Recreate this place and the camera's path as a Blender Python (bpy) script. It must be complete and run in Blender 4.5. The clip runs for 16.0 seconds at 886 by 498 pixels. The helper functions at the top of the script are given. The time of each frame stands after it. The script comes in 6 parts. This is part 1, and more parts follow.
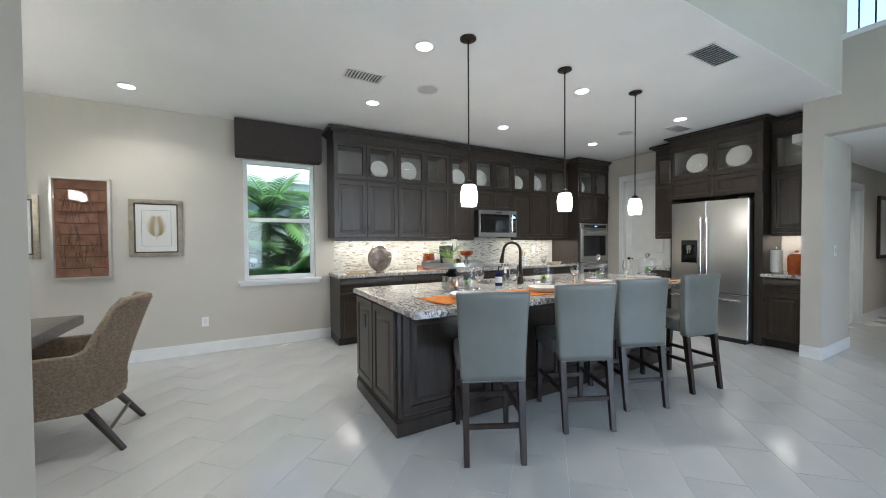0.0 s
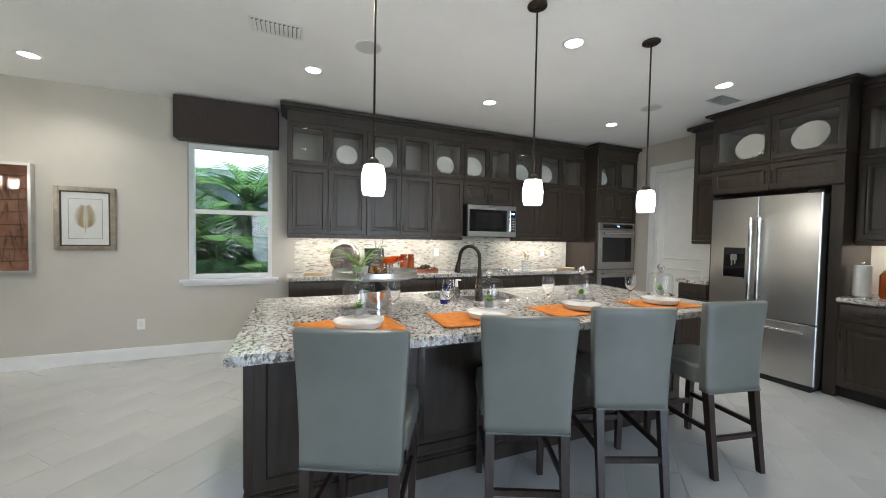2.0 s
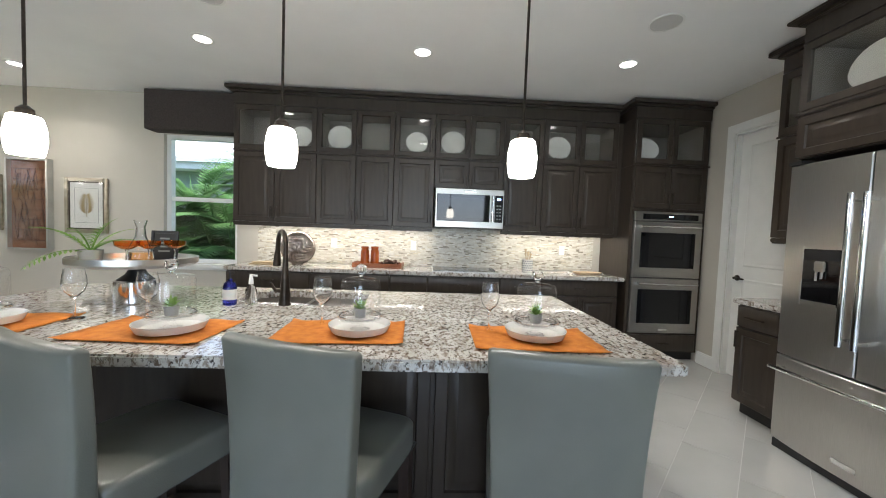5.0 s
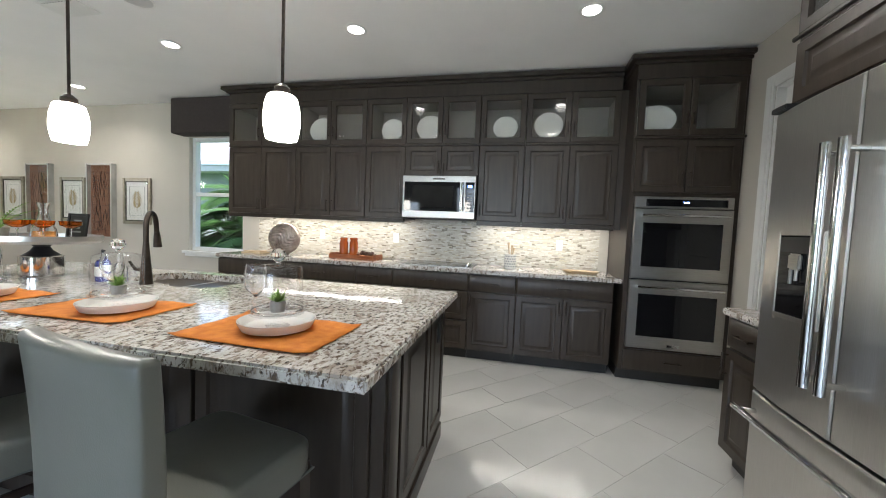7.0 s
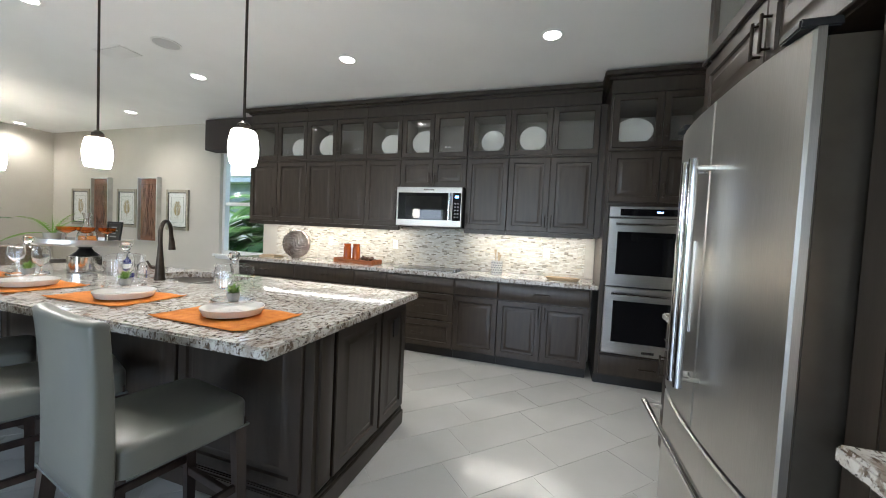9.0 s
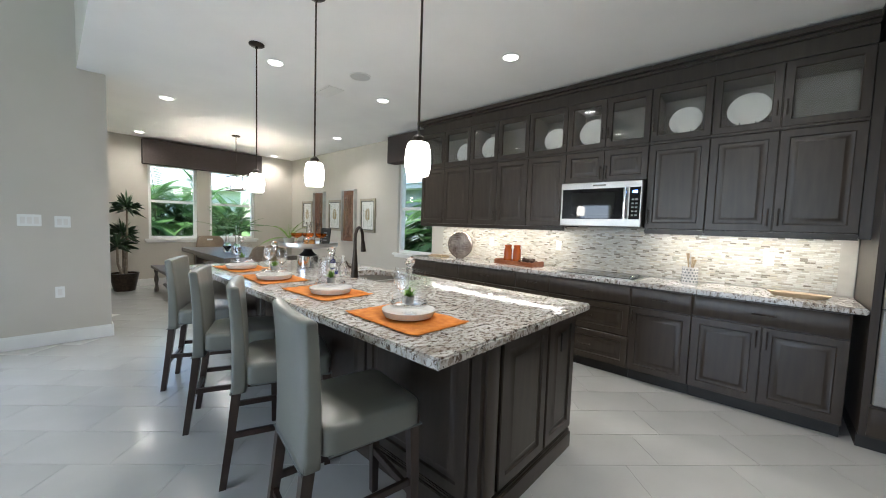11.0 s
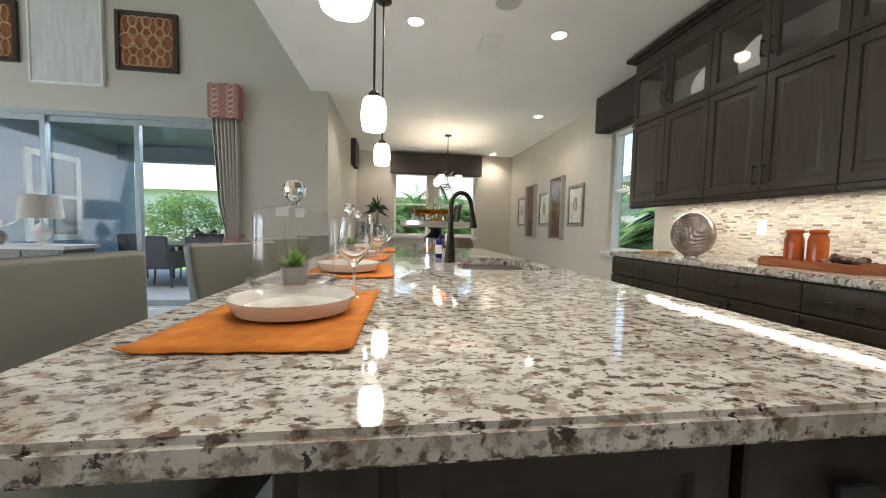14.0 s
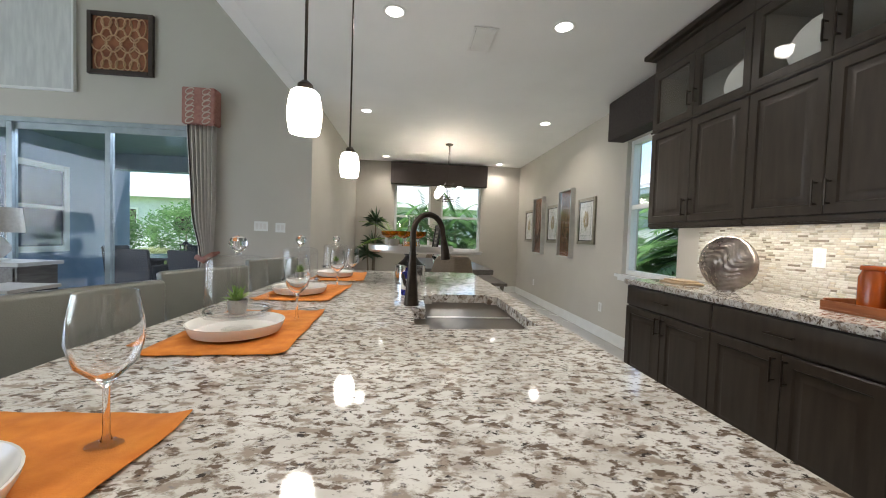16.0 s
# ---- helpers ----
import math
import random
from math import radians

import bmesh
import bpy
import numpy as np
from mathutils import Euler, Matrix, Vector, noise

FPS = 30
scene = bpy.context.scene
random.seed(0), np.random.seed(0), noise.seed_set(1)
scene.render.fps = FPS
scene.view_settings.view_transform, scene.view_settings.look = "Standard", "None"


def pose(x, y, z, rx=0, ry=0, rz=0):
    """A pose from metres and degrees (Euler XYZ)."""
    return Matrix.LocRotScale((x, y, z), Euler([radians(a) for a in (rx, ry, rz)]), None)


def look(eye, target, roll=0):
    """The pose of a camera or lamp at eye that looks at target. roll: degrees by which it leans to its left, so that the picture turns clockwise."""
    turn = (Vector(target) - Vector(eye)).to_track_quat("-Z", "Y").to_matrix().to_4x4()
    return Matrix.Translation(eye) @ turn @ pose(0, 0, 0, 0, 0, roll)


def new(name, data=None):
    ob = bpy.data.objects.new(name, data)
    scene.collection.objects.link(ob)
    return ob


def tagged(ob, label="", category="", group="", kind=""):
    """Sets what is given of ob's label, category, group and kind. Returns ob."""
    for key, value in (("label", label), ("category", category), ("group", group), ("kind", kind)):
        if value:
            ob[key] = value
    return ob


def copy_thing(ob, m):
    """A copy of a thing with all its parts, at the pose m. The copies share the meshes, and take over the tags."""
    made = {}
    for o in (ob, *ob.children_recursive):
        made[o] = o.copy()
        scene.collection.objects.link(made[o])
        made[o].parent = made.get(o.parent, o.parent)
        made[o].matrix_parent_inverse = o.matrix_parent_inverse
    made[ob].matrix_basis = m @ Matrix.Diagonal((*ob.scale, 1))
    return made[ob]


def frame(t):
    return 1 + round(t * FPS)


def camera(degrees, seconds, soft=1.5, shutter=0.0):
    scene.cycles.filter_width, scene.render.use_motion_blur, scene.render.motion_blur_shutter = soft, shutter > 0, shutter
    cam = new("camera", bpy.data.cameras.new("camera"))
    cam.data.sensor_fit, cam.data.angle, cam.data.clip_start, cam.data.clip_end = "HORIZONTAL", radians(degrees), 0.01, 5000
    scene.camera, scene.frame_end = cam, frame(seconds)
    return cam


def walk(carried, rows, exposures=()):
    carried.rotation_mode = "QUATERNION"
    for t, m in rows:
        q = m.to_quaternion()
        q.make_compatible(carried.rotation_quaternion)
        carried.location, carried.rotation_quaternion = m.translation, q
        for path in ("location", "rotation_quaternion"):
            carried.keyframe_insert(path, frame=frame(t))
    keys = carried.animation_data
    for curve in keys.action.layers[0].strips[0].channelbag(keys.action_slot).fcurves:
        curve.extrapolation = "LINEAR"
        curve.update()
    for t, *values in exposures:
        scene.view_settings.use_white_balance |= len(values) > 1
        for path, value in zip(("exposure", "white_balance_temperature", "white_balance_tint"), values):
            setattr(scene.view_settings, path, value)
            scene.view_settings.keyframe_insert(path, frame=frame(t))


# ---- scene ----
cam = camera(102.2, 16.0, soft=1.0)
PATH = [
    (0, (1.331, 0.851, 1.334), (2.303, 2.598, 1.293), -0.4),
    (0.5, (1.575, 0.885, 1.363), (2.56, 2.626, 1.319), -0.1),
    (1, (1.826, 1.037, 1.386), (2.79, 2.788, 1.33), 0.4),
    (1.5, (2.114, 1.14, 1.378), (3.052, 2.906, 1.323), 0.6),
    (2, (2.443, 1.216, 1.382), (3.209, 3.062, 1.318), 1.0),
    (2.5, (2.722, 1.322, 1.383), (3.366, 3.214, 1.312), 1.2),
    (3, (3.099, 1.313, 1.377), (3.632, 3.24, 1.304), 1.3),
    (3.5, (3.431, 1.378, 1.361), (3.866, 3.328, 1.281), 1.7),
    (4, (3.804, 1.419, 1.357), (4.152, 3.387, 1.279), 1.8),
    (4.5, (4.117, 1.458, 1.355), (4.323, 3.445, 1.267), 2.0),
    (5, (4.479, 1.571, 1.349), (4.577, 3.567, 1.255), 2.1),
    (7.5, (5.989, 1.965, 1.291), (5.516, 3.905, 1.184), 2.6),
    (8, (6.18, 1.921, 1.301), (5.694, 3.859, 1.208), 2.8),
    (8.5, (6.33, 1.884, 1.288), (5.818, 3.815, 1.2), 2.8),
    (9, (6.303, 1.817, 1.322), (5.699, 3.723, 1.242), 2.8),
    (9.5, (6.245, 1.788, 1.354), (5.456, 3.624, 1.263), 2.7),
    (10, (6.217, 1.77, 1.381), (5.22, 3.501, 1.288), 2.5),
    (10.2, (6.217, 1.776, 1.397), (5.129, 3.45, 1.293), 2.4),
    (12.3, (6.071, 2.421, 1.228), (4.366, 3.46, 1.109), 1.5),
    (12.5, (6.04, 2.527, 1.214), (4.269, 3.448, 1.095), 1.5),
    (13, (5.916, 2.769, 1.178), (4.047, 3.471, 1.056), 1.3),
    (13.5, (5.847, 3.04, 1.139), (3.91, 3.527, 1.022), 1.1),
    (14, (5.751, 3.256, 1.11), (3.771, 3.516, 0.994), 1.3),
    (14.5, (5.579, 3.419, 1.076), (3.593, 3.637, 0.97), 1.3),
    (15, (5.444, 3.526, 1.065), (3.455, 3.709, 0.977), 1.5),
    (15.5, (5.341, 3.564, 1.106), (3.351, 3.748, 1.029), 1.7),
    (16, (5.295, 3.55, 1.22), (3.305, 3.737, 1.154), 1.9),
]
walk(cam, [(t, look(eye, target, roll)) for t, eye, target, roll in PATH],
     [(0.0, 1.55, 5800, 8), (3.5, 1.52, 6150, 8), (7.5, 1.6, 6050, 8), (8.5, 1.68, 6000, 8), (10.0, 1.66, 5950, 8), (12.5, 1.42, 6050, 8), (13.5, 1.38, 6700, 10), (16.0, 1.24, 6300, 10)])

# ---- world, sun, exposure ----
world = bpy.data.worlds.new("world")
scene.world = world
world.use_nodes = True
wn = world.node_tree.nodes
sky = wn.new("ShaderNodeTexSky")
sky.sky_type, sky.sun_disc = "NISHITA", False
sky.sun_elevation, sky.sun_rotation = radians(62), radians(150)
wn["Background"].inputs[1].default_value = 0.15
world.node_tree.links.new(sky.outputs[0], wn["Background"].inputs[0])


def lamp(name, kind, m, power, colour, **settings):
    data = bpy.data.lights.new(name, kind)
    data.energy, data.color = power, colour
    if kind == "AREA":
        data.shape, data.size, data.size_y = "RECTANGLE", settings["size"], settings["size_y"]
    if kind == "SPOT":
        data.spot_size, data.spot_blend, data.shadow_soft_size = radians(settings["cone"]), 0.9, 0.06
    if kind == "SUN":
        data.angle = radians(settings["angle"])
    ob = new(name, data)
    ob.matrix_world = m
    return ob


lamp("sun", "SUN", look((8, -14, 30), (0, 0, 0)), 5.0, (1, 0.95, 0.88), angle=2.0)
WARM = (1.0, 0.92, 0.81)
CANS = [(2.59, 3.39), (4.38, 3.38), (6.18, 3.37), (2.59, 4.68), (4.40, 4.68), (6.18, 4.67),
        (0.36, 5.40), (0.42, 2.93), (-2.28, 3.01), (-2.5, 5.47)]
CEIL = 2.865
for cx, cy in CANS:
    lamp("ceiling_spot", "SPOT", pose(cx, cy, CEIL - 0.03), 14.5, WARM, cone=150)
for x0, x1 in ((2.45, 4.5), (5.4, 6.6)):
    lamp("under_cabinet_lamp", "AREA", pose((x0 + x1) / 2, 5.80, 1.385), 4.6 * (x1 - x0) / 2, (1, 0.91, 0.78), size=x1 - x0, size_y=0.03)
# extra spot without a fitting, added unseen to brighten the hallway
lamp("ceiling_spot", "SPOT", pose(9.3, 1.2, 2.44), 28, WARM, cone=150)
lamp("under_cabinet_lamp", "AREA", pose(7.38, 2.65, 1.415), 0.7, (1, 0.91, 0.78), size=0.03, size_y=0.35)
lamp("under_cabinet_lamp", "AREA", pose(7.38, 4.1, 1.415), 0.6, (1, 0.91, 0.78), size=0.03, size_y=0.28)
# fill lamps added in two unseen openings of the great room, behind the walk
lamp("daylight_fill", "AREA", pose(5.05, -4.35, 1.6, 78, 0, 0), 48, (0.74, 0.82, 1.0), size=3.2, size_y=2.5)
lamp("daylight_fill", "AREA", pose(1.45, -4.35, 1.3, 76, 0, 0), 18, (0.70, 0.80, 1.0), size=1.0, size_y=2.0)
# fill lamp added out of sight above the sliding doors, in place of sky light
lamp("daylight_fill", "AREA", look((0.47, -0.53, 2.57), (2.6, -0.1, 0)), 42, (0.66, 0.79, 1.0), size=3.0, size_y=0.2)


# ---- materials ----
def mat(name, a, b=None, rough=0.5, metal=0.0, scale=8.0, detail=4.0, bump=0.0, bump_scale=60.0, stretch=(1, 1, 1), lo=0.35, hi=0.65, spec=0.5, coat=0.0, island=0.0):
    """A principled surface that wanders between two colours, with fine relief."""
    m = bpy.data.materials.new(name)
    m.use_nodes = True
    n, l = m.node_tree.nodes, m.node_tree.links
    p = n["Principled BSDF"]
    p.inputs["Roughness"].default_value, p.inputs["Metallic"].default_value = rough, metal
    p.inputs["Specular IOR Level"].default_value = spec
    p.inputs["Coat Weight"].default_value = coat
    p.inputs["Coat Roughness"].default_value = 0.12
    tc, mp = n.new("ShaderNodeTexCoord"), n.new("ShaderNodeMapping")
    mp.inputs["Scale"].default_value = stretch
    l.new(tc.outputs["Object"], mp.inputs["Vector"])
    tex, ramp = n.new("ShaderNodeTexNoise"), n.new("ShaderNodeValToRGB")
    tex.inputs["Scale"].default_value, tex.inputs["Detail"].default_value = scale, detail
    ramp.color_ramp.elements[0].position, ramp.color_ramp.elements[1].position = lo, hi
    ramp.color_ramp.elements[0].color, ramp.color_ramp.elements[1].color = (*a, 1), (*(b or a), 1)
    l.new(mp.outputs[0], tex.inputs["Vector"])
    l.new(tex.outputs["Fac"], ramp.inputs["Fac"])
    out = ramp.outputs["Color"]
    if island:
        info, hsv = n.new("ShaderNodeObjectInfo"), n.new("ShaderNodeHueSaturation")
        mr = n.new("ShaderNodeMapRange")
        mr.inputs["To Min"].default_value, mr.inputs["To Max"].default_value = 1 - island, 1 + island
        l.new(info.outputs["Random"], mr.inputs["Value"])
        l.new(mr.outputs[0], hsv.inputs["Value"])
        l.new(out, hsv.inputs["Color"])
        out = hsv.outputs["Color"]
    l.new(out, p.inputs["Base Color"])
    if bump:
        t2, bp = n.new("ShaderNodeTexNoise"), n.new("ShaderNodeBump")
        t2.inputs["Scale"].default_value, t2.inputs["Detail"].default_value = bump_scale, 3
        bp.inputs["Strength"].default_value, bp.inputs["Distance"].default_value = bump, 0.002
        l.new(mp.outputs[0], t2.inputs["Vector"])
        l.new(t2.outputs["Fac"], bp.inputs["Height"])
        l.new(bp.outputs[0], p.inputs["Normal"])
    return m


def glow(name, colour, strength):
    m = bpy.data.materials.new(name)
    m.use_nodes = True
    p = m.node_tree.nodes["Principled BSDF"]
    p.inputs["Base Color"].default_value = (*colour, 1)
    p.inputs["Emission Color"].default_value = (*colour, 1)
    p.inputs["Emission Strength"].default_value = strength
    return m


def glass_mat(name, colour=(1, 1, 1), ior=1.45, rough=0.0):
    m = bpy.data.materials.new(name)
    m.use_nodes = True
    p = m.node_tree.nodes["Principled BSDF"]
    p.inputs["Base Color"].default_value = (*colour, 1)
    p.inputs["Transmission Weight"].default_value, p.inputs["Roughness"].default_value, p.inputs["IOR"].default_value = 1.0, rough, ior
    return m


def pane_mat(name, gloss=0.04, tint=(1, 1, 1)):
    """A thin pane: clear, with a reflection that grows towards grazing."""
    m = bpy.data.materials.new(name)
    m.use_nodes = True
    n, l = m.node_tree.nodes, m.node_tree.links
    n.remove(n["Principled BSDF"])
    mix, tr, gl, lw = n.new("ShaderNodeMixShader"), n.new("ShaderNodeBsdfTransparent"), n.new("ShaderNodeBsdfGlossy"), n.new("ShaderNodeLayerWeight")
    tr.inputs[0].default_value = (*tint, 1)
    gl.inputs["Roughness"].default_value = 0.01
    lw.inputs["Blend"].default_value = 0.5
    pw, mr = n.new("ShaderNodeMath"), n.new("ShaderNodeMapRange")
    pw.operation = "POWER"
    pw.inputs[1].default_value = 4.0
    mr.inputs["To Min"].default_value, mr.inputs["To Max"].default_value = gloss, 0.42
    l.new(lw.outputs["Facing"], pw.inputs[0]), l.new(pw.outputs[0], mr.inputs["Value"])
    l.new(mr.outputs[0], mix.inputs[0]), l.new(tr.outputs[0], mix.inputs[1]), l.new(gl.outputs[0], mix.inputs[2])
    l.new(mix.outputs[0], n["Material Output"].inputs[0])
    return m


def granite_mat():
    m = bpy.data.materials.new("granite")
    m.use_nodes = True
    n, l = m.node_tree.nodes, m.node_tree.links
    p = n["Principled BSDF"]
    p.inputs["Roughness"].default_value, p.inputs["Specular IOR Level"].default_value = 0.06, 0.55
    tc, mp = n.new("ShaderNodeTexCoord"), n.new("ShaderNodeMapping")
    mp.inputs["Scale"].default_value, mp.inputs["Rotation"].default_value = (1.75, 1.0, 1.0), (0, 0, radians(-12))
    l.new(tc.outputs["Object"], mp.inputs["Vector"])

    def noise_tex(scale, detail, lo, hi, distortion=0.0):
        t, r = n.new("ShaderNodeTexNoise"), n.new("ShaderNodeMapRange")
        t.inputs["Scale"].default_value, t.inputs["Detail"].default_value, t.inputs["Distortion"].default_value = scale, detail, distortion
        t.inputs["Roughness"].default_value = 0.62
        r.inputs["From Min"].default_value, r.inputs["From Max"].default_value = lo, hi
        l.new(mp.outputs[0], t.inputs["Vector"]), l.new(t.outputs["Fac"], r.inputs["Value"])
        return r.outputs[0]

    def blend(fac, under, over):
        mx = n.new("ShaderNodeMix")
        mx.data_type = "RGBA"
        l.new(fac, mx.inputs[0])
        if isinstance(under, tuple):
            mx.inputs[6].default_value = (*under, 1)
        else:
            l.new(under, mx.inputs[6])
        mx.inputs[7].default_value = (*over, 1)
        return mx.outputs[2]

    c = blend(noise_tex(5, 3, 0.4, 0.62), (0.55, 0.525, 0.49), (0.68, 0.66, 0.63))
    c = blend(noise_tex(6, 8, 0.54, 0.68, 0.5), c, (0.40, 0.355, 0.315))
    c = blend(noise_tex(24, 10, 0.505, 0.59, 0.3), c, (0.32, 0.27, 0.225))
    c = blend(noise_tex(34, 10, 0.535, 0.60, 0.35), c, (0.14, 0.103, 0.077))
    c = blend(noise_tex(46, 10, 0.60, 0.64, 0.4), c, (0.055, 0.045, 0.040))
    c = blend(noise_tex(60, 3, 0.60, 0.68), c, (0.25, 0.23, 0.22))
    l.new(c, p.inputs["Base Color"])
    return m


def mosaic_mat():
    m = mat("mosaic_tile", (0.5, 0.48, 0.42), rough=0.25)
    n, l = m.node_tree.nodes, m.node_tree.links
    g, r = n.new("ShaderNodeNewGeometry"), n.new("ShaderNodeValToRGB")
    r.color_ramp.interpolation = "CONSTANT"
    stops = [(0, (0.66, 0.63, 0.56)), (0.3, (0.58, 0.54, 0.46)), (0.52, (0.72, 0.70, 0.64)), (0.74, (0.44, 0.41, 0.34)), (0.87, (0.62, 0.56, 0.44)), (0.94, (0.27, 0.24, 0.19))]
    for i, (at, c) in enumerate(stops):
        e = r.color_ramp.elements[i] if i < 2 else r.color_ramp.elements.new(at)
        e.position, e.color = at, (*c, 1)
    l.new(g.outputs["Random Per Island"], r.inputs["Fac"])
    l.new(r.outputs["Color"], n["Principled BSDF"].inputs["Base Color"])
    return m


def steel_mat(name="brushed_steel", stretch=(90, 90, 1), rough=0.33):
    m = mat(name, (0.55, 0.525, 0.49), (0.63, 0.605, 0.57), rough=rough, metal=1.0, scale=14, stretch=stretch)
    m.node_tree.nodes["Principled BSDF"].inputs["Anisotropic"].default_value = 0.65
    return m


CAB = mat("espresso_cabinet", (0.030, 0.0220, 0.0162), (0.049, 0.0370, 0.0275), rough=0.34, spec=0.40, scale=5, stretch=(6, 6, 0.8), bump=0.06, bump_scale=40, lo=0.25, hi=0.75)
CAB_IN = mat("cabinet_interior", (0.24, 0.215, 0.185), (0.29, 0.26, 0.23), rough=0.5, scale=4)
DARK = mat("toe_kick_black", (0.012, 0.011, 0.010), (0.02, 0.018, 0.016), rough=0.5)
BRONZE = mat("dark_bronze", (0.035, 0.028, 0.022), (0.06, 0.045, 0.035), rough=0.35, metal=0.8, scale=30)
GRANITE = granite_mat()
MOSAIC = mosaic_mat()
GROUT = mat("grout", (0.50, 0.47, 0.41), (0.56, 0.53, 0.47), rough=0.8)
WALL = mat("beige_wall_paint", (0.52, 0.485, 0.425), (0.545, 0.51, 0.45), rough=0.72, scale=2, bump=0.12, bump_scale=220)
CEILING = mat("ceiling_paint", (0.85, 0.85, 0.84), (0.88, 0.88, 0.87), rough=0.85, scale=2, bump=0.2, bump_scale=140)
WHITE = mat("white_trim_paint", (0.78, 0.78, 0.76), (0.82, 0.82, 0.80), rough=0.35, scale=6)
FLOORTILE = mat("porcelain_tile", (0.49, 0.485, 0.465), (0.56, 0.555, 0.535), rough=0.17, scale=1.6, detail=8, lo=0.3, hi=0.7, bump=0.02, bump_scale=20, island=0.02)
FLOORGROUT = mat("floor_grout", (0.56, 0.555, 0.535), (0.61, 0.605, 0.585), rough=0.7, scale=20)
STEEL = steel_mat()
STEEL_H = mat("brushed_steel_flat", (0.40, 0.385, 0.36), (0.48, 0.465, 0.44), rough=0.32, metal=1.0, scale=14, stretch=(1, 1, 60))
SINK = mat("satin_steel", (0.62, 0.61, 0.59), (0.70, 0.69, 0.67), rough=0.28, metal=1.0, scale=6)
CHROME = mat("polished_steel", (0.62, 0.62, 0.61), (0.68, 0.68, 0.67), rough=0.10, metal=1.0)
BLACKGLASS = mat("black_glass", (0.006, 0.006, 0.007), (0.008, 0.008, 0.009), rough=0.04, spec=0.38)
BLACK = mat("black_plastic", (0.012, 0.012, 0.013), (0.018, 0.018, 0.019), rough=0.4)
LEATHER = mat("grey_leather", (0.150, 0.154, 0.136), (0.184, 0.188, 0.166), rough=0.28, scale=3, bump=0.25, bump_scale=260)
PIPING = mat("grey_piping", (0.12, 0.13, 0.125), (0.15, 0.16, 0.155), rough=0.45)
LEG = mat("espresso_leg", (0.022, 0.013, 0.010), (0.04, 0.024, 0.018), rough=0.3, scale=5, stretch=(8, 8, 1))
GLASS = glass_mat("clear_glass")
AMBER = glass_mat("amber_glass", (1.0, 0.45, 0.12))
PANE = pane_mat("window_pane", 0.025)
CABPANE = pane_mat("cabinet_pane", 0.05, (0.93, 0.94, 0.93))
SHADE = glow("lit_opal_glass", (1.0, 0.92, 0.81), 11.5)
CANGLOW = glow("lit_downlight", (1.0, 0.95, 0.88), 5.0)
FABRIC = mat("brown_valance_fabric", (0.040, 0.030, 0.027), (0.055, 0.043, 0.039), rough=0.9, scale=60, bump=0.4, bump_scale=500)
CERAMIC = mat("white_ceramic", (0.76, 0.74, 0.70), (0.80, 0.78, 0.75), rough=0.18)
LINEN = mat("orange_linen", (0.56, 0.165, 0.018), (0.68, 0.235, 0.030), rough=0.85, scale=25, bump=0.5, bump_scale=400)


# ---- mesh helpers ----
def box(bm, x0, y0, z0, x1, y1, z1, bevel=0.0):
    m = Matrix.Translation(((x0 + x1) / 2, (y0 + y1) / 2, (z0 + z1) / 2)) @ Matrix.Diagonal((abs(x1 - x0), abs(y1 - y0), abs(z1 - z0), 1))
    vs = bmesh.ops.create_cube(bm, size=1, matrix=m)["verts"]
    if bevel:
        es = list({e for v in vs for e in v.link_edges})
        bmesh.ops.bevel(bm, geom=es, offset=bevel, segments=2, affect="EDGES", clamp_overlap=True)
    return bm


def B():
    return bmesh.new()


def lathe(bm, profile, segments=28, at=(0, 0, 0), sx=1.0, sy=1.0):
    """Turns (radius, height) pairs about the upright axis."""
    rings = []
    for r, z in profile:
        if r < 1e-5:
            rings.append([bm.verts.new((at[0], at[1], at[2] + z))])
        else:
            rings.append([bm.verts.new((at[0] + sx * r * math.cos(2 * math.pi * i / segments), at[1] + sy * r * math.sin(2 * math.pi * i / segments), at[2] + z)) for i in range(segments)])
    for a, b in zip(rings, rings[1:]):
        for i in range(segments):
            j = (i + 1) % segments
            if len(a) == 1 and len(b) == 1:
                continue
            if len(a) == 1:
                bm.faces.new((a[0], b[j], b[i]))
            elif len(b) == 1:
                bm.faces.new((a[i], a[j], b[0]))
            else:
                bm.faces.new((a[i], a[j], b[j], b[i]))
    return bm


def tube(bm, points, radius, segments=10):
    """A round tube along a line of points; radius may be a list."""
    pts = [Vector(p) for p in points]
    rings = []
    for i, p in enumerate(pts):
        d = (pts[min(i + 1, len(pts) - 1)] - pts[max(i - 1, 0)]).normalized()
        u = d.orthogonal().normalized() if i == 0 else (u - d * u.dot(d)).normalized()
        v = d.cross(u)
        r = radius[i] if isinstance(radius, (list, tuple)) else radius
        rings.append([bm.verts.new(p + (u * math.cos(2 * math.pi * k / segments) + v * math.sin(2 * math.pi * k / segments)) * r) for k in range(segments)])
    for a, b in zip(rings, rings[1:]):
        for k in range(segments):
            bm.faces.new((a[k], a[(k + 1) % segments], b[(k + 1) % segments], b[k]))
    bm.faces.new(rings[0][::-1]), bm.faces.new(rings[-1])
    return bm


